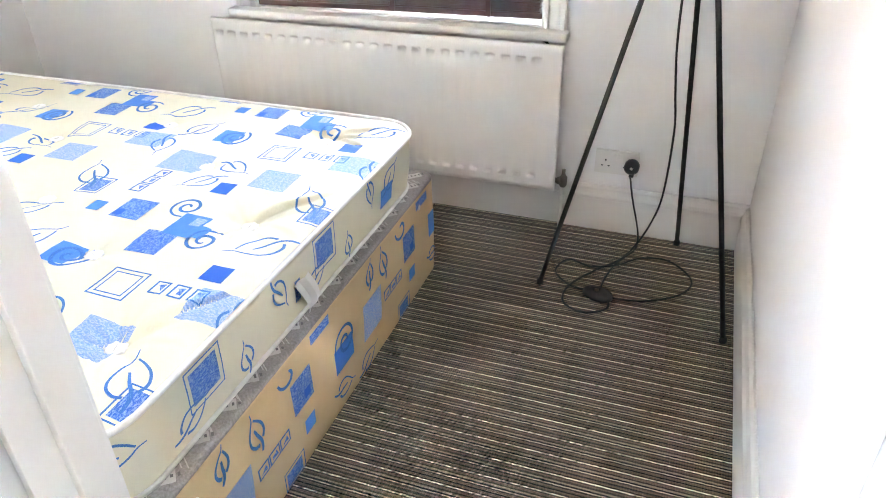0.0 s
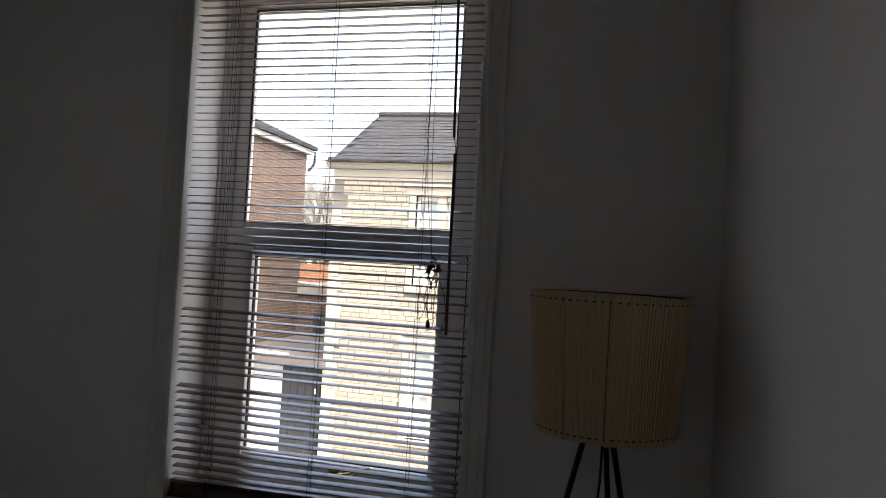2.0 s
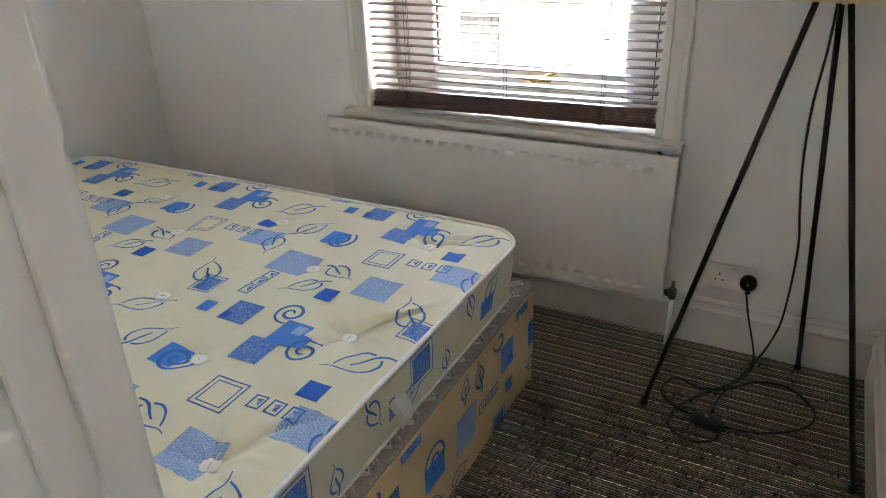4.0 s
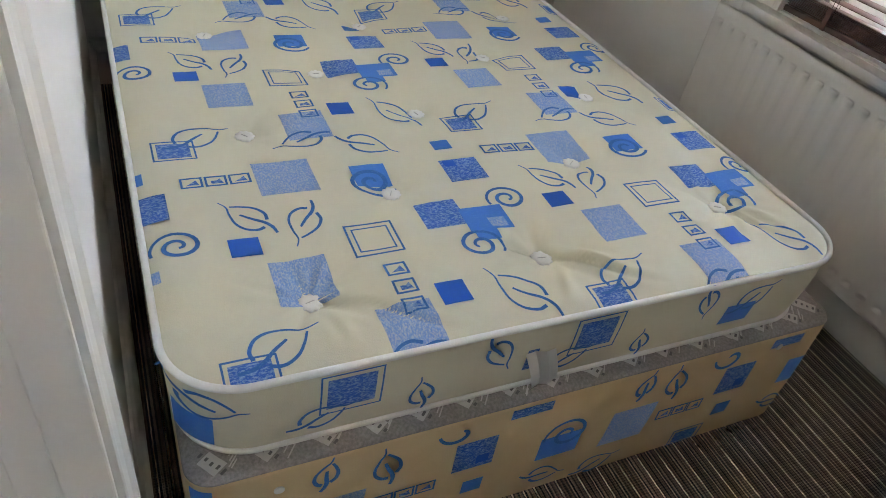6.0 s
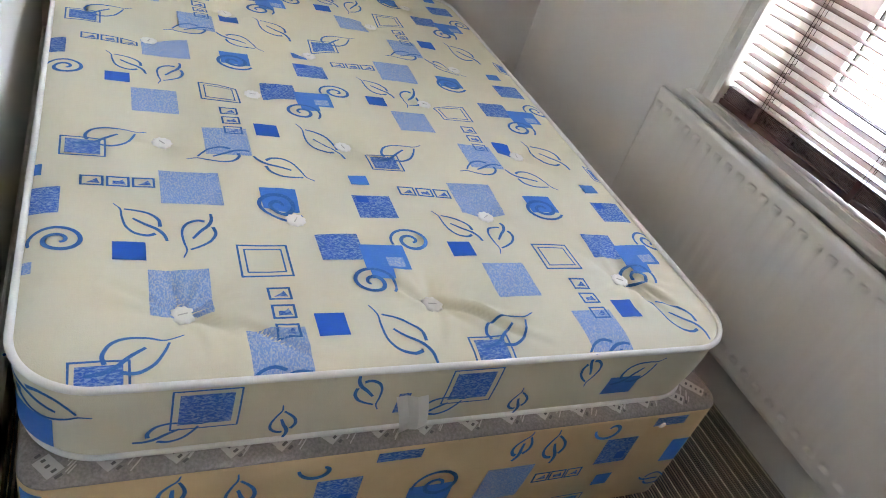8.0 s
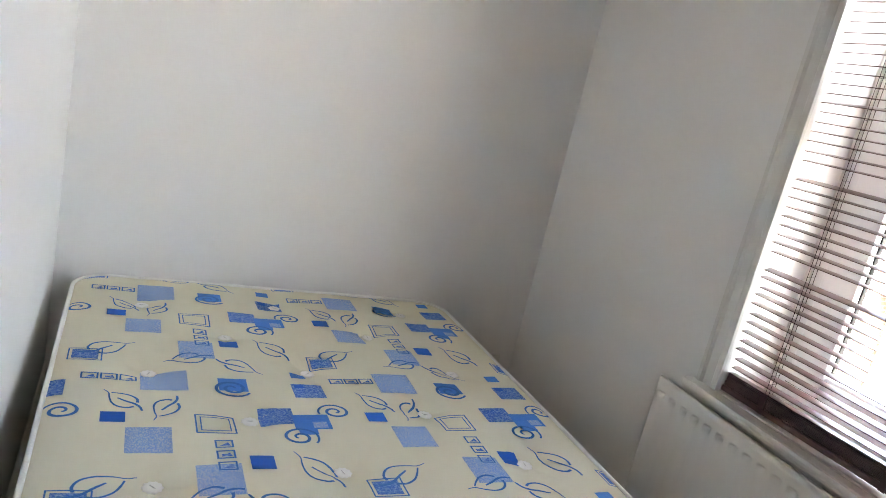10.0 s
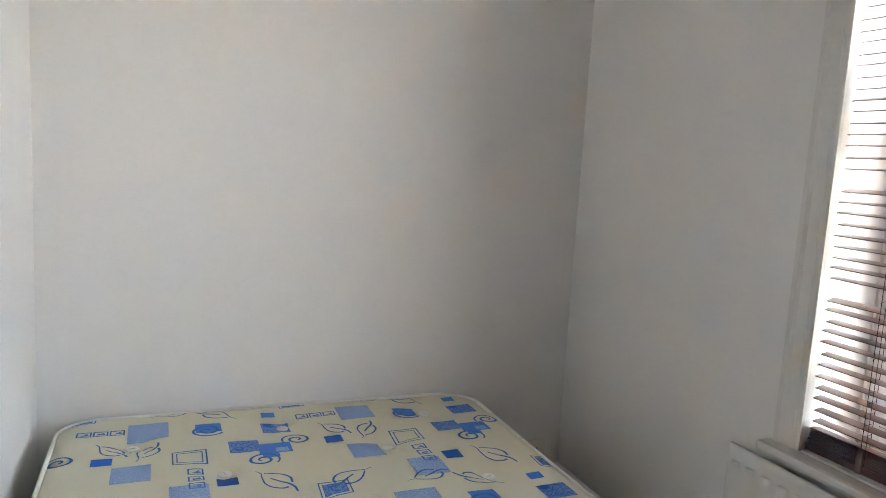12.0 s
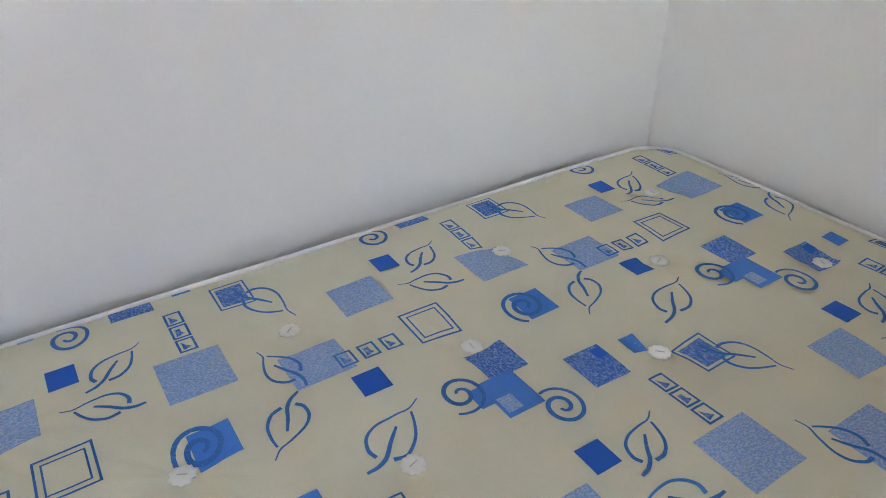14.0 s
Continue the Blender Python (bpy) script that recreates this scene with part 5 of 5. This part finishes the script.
    while z < ze - 0.33:
        x = x0 + (0.29 if int((z - GZ + 0.04) / 0.26) % 2 == 0 else 0.20)
        while x < -0.25:
            L, me = shapes[rnd.randrange(4)]
            trim = min((a - 0.125 - x for a, b, c, d in holes if x < a - 0.125 < x + L and z + 0.10 > c - 0.12 and z < d + 0.22), default=0)
            if trim > 0.05:
                box(rest, x, x + trim - 0.013, y0 - 0.017, y0 - 0.001, z, z + 0.075)
            cut = any(x + L > a - 0.13 and x < b + 0.13 and z + 0.10 > c - 0.12 and z < d + 0.22 for a, b, c, d in holes)
            if not cut:
                place = pose(x, y0 - 0.001 + rnd.uniform(0, 0.007), z + rnd.uniform(-0.003, 0.003))
                if -0.30 < z < 3.0 and total < 300:
                    ob = new("stone_block", me)
                    ob.parent = wall
                    ob.matrix_basis = place
                    total += 1
                else:
                    box(rest, *(place @ Vector((0, 0, 0)))[:1], x + L - 0.013, place.translation.y - 0.018, place.translation.y, place.translation.z, place.translation.z + 0.075)
            x += L
        z += 0.0866
    tagged(part("stone_blocks", rest, M["stone"], wall), kind="stuff")


def brick_block():
    bb = thing("brick_building", "red brick building with a flat roof across the street", "building")
    x0, x1, y0, y1, zt = -12.0, -5.0, 9.0, 15.40, 4.02
    part("wall", boxed(x0, x1, y0, y1, GZ, zt), M["red_brick"], bb, "red brick wall")
    part("roof", boxed(x0 - 0.2, x1 + 0.20, y0 - 0.2, y1 + 0.18, zt + 0.11, zt + 0.20, bevel=0.01), M["slate"], bb, "flat grey roof edge")
    bm = bmesh.new()
    extrude(bm, [(0, 0), (0.34, 0), (0.10, 0.24)], [((x1 + 0.18, y0 - 0.2, zt + 0.201), (-1, 0, 0), (0, 0, 1)), ((x1 + 0.18, y1 + 0.17, zt + 0.201), (-1, 0, 0), (0, 0, 0.08))])
    part("parapet", bm, M["slate"], bb, "weathered grey parapet on the roof edge")
    part("fascia", boxed(x0 - 0.1, x1 + 0.12, y0 - 0.1, y1 + 0.12, zt, zt + 0.109), M["pale_door"], bb, "white painted fascia board")
    bm = tube(bmesh.new(), spline([(x1 + 0.16, y1 + 0.12, zt + 0.06), (x1 + 0.14, y1 + 0.12, zt - 0.22), (x1 + 0.04, y1 + 0.04, zt - 0.40)], 4), 0.035, 8)
    part("downpipe", bm, M["slate"], bb, "dark rainwater pipe")

    low = thing("brick_outhouse", "low red brick outhouse with a flat felt roof", "outhouse")
    part("wall", boxed(x1 + 0.002, -2.8, y1 + 0.001, 17.0, GZ, 0.66), M["red_brick"], low)
    part("roof", boxed(x1 + 0.003, -2.8, y1 - 0.08, 17.1, 0.661, 0.90, bevel=0.01), M["asphalt"], low, "pale felt flat roof")
    part("flashing", tube(bmesh.new(), [(x1 + 0.01, y1 - 0.085, 0.94), (-4.35, y1 - 0.085, 0.89)], 0.018, 6), M["pale_door"], low, "white flashing strip")
    # the outhouse's dark window, a plain slab in the gate's dark material
    part("door", boxed(-4.55, -4.12, y1 - 0.05, y1 - 0.002, -0.32, 0.22, bevel=0.01), M["dark_door"], low, "dark window of the outhouse, as a plain slab")
    garden = thing("garden_wall", "orange brick garden wall behind the outhouse", "wall")
    part("brickwork", boxed(-12.0, -2.5, 18.4, 18.7, GZ, 1.34), M["orange_brick"], garden)

    gr = thing("garage", "white garage door beside a dark boarded gate", "garage")
    part("garage_wall", boxed(-4.99, -2.765, 12.3, 15.38, GZ, -0.47), M["red_brick"], gr)
    part("garage_door", boxed(-4.9, -3.66, 12.22, 12.29, GZ, -0.51, bevel=0.01), M["pale_door"], gr, "white panelled garage door")
    gate = part("gate", boxed(-3.655, -2.86, 12.18, 12.29, GZ, -0.51, bevel=0.01), M["dark_door"], gr, "dark boarded gate")
    for i in range(5):
        part("gate_rib", boxed(-3.64 + 0.157 * i, -3.63 + 0.157 * i, 12.165, 12.179, GZ + 0.05, -0.56), M["slate"], gate)
    part("gate_handle", boxed(-2.96, -2.93, 12.14, 12.179, -1.03, -0.93, bevel=0.004), M["pale_door"], gate, "pale pull handle")
    part("roof", boxed(-4.99, -2.69, 11.88, 15.38, -0.469, -0.35, bevel=0.008), M["felt_roof"], gr, "worn brown felt roof")
    for i in range(6):
        part("panel_rib", boxed(-4.85, -3.70, 12.205, 12.219, -2.45 + i * 0.33, -2.435 + i * 0.33), M["slate"], gr)
    # crumpled white sheet on the roof edge, added in place of reflected light
    glare = thing("roof_glare", "crumpled white sheet added for light reflected off the garage roof", "plastic sheet")
    bm = bmesh.new()
    bmesh.ops.create_grid(bm, x_segments=26, y_segments=10, size=0.5)
    for v in bm.verts:
        x, y = v.co.x, v.co.y
        v.co = Vector((-4.05 + x * 0.95, 12.1 + y * 0.28, -0.346 + 0.07 * abs(noise.noise((x * 5, y * 5, 2))) + 0.05 * max(0.0, noise.noise((x * 13, y * 9, 5)))))
    bmesh.ops.solidify(bm, geom=bm.faces[:], thickness=0.003)
    part("sheet", bm, M["paper"], glare)

    hg = thing("hedge", "dull green hedge behind the garden wall", "hedge")
    rnd = random.Random(21)
    bm = bmesh.new()
    for i in range(2600):
        c = Vector((rnd.uniform(-11.5, -2.8), 19.0 + rnd.uniform(0, 0.8), GZ + 3.4 + rnd.uniform(0, 1.62)))
        c.z -= 0.18 * abs(noise.noise((c.x * 1.7, c.y, 0)))
        u = Vector((rnd.uniform(-1, 1), rnd.uniform(-1, 1), rnd.uniform(-1, 1))).normalized()
        w = u.cross(Vector((rnd.uniform(-1, 1), rnd.uniform(-1, 1), 0.3))).normalized()
        bm.faces.new([bm.verts.new(c + u * 0.09), bm.verts.new(c + w * 0.05), bm.verts.new(c - u * 0.09), bm.verts.new(c - w * 0.05)])
    tagged(part("leaves", bm, M["hedge"], hg), kind="stuff")
    bm = bmesh.new()
    for i in range(24):
        x = -11.4 + i * 0.37
        tube(bm, [(x, 19.4, GZ), (x + rnd.uniform(-0.1, 0.1), 19.4, GZ + 2.5), (x + rnd.uniform(-0.2, 0.2), 19.4, GZ + 4.6)], 0.03, 5, taper=lambda t: 1 - 0.6 * t)
    tagged(part("stems", bm, M["bark"], hg), kind="stuff")


def bare_tree(name, x, y, height, seed):
    tr = thing(name, "bare winter tree with fine grey twigs", "tree", at=(x, y, GZ))
    rnd = random.Random(seed)
    trunk, limbs, twigs = bmesh.new(), bmesh.new(), bmesh.new()

    def grow(p, d, length, r, depth):
        q = p + d * length
        mid = p + d * length * 0.5 + Vector((rnd.uniform(-1, 1), rnd.uniform(-1, 1), 0)) * length * 0.06
        tube(trunk if depth == 0 else limbs if depth < 3 else twigs, [p, mid, q], r, 5 if depth < 3 else 3, taper=lambda t: 1 - 0.4 * t)
        if depth < 6:
            for k in range(3 if depth < 5 else 2):
                nd = (d + Vector((rnd.uniform(-1, 1), rnd.uniform(-1, 1), rnd.uniform(-0.2, 0.6))) * 0.62).normalized()
                grow(p.lerp(q, rnd.uniform(0.7, 1.0)), nd, length * rnd.uniform(0.6, 0.78), r * 0.58, depth + 1)

    grow(Vector((0, 0, 0)), Vector((0, 0, 1)), height * 0.36, 0.16, 0)
    part("trunk", trunk, M["bark"], tr)
    part("limbs", limbs, M["bark"], tr)
    tagged(part("twigs", twigs, M["bark"], tr), kind="stuff")


bare_tree("tree", -8.2, 26.0, 8.6, 2)
bare_tree("tree", -10.6, 31.0, 9.0, 6)
stone_house()
brick_block()
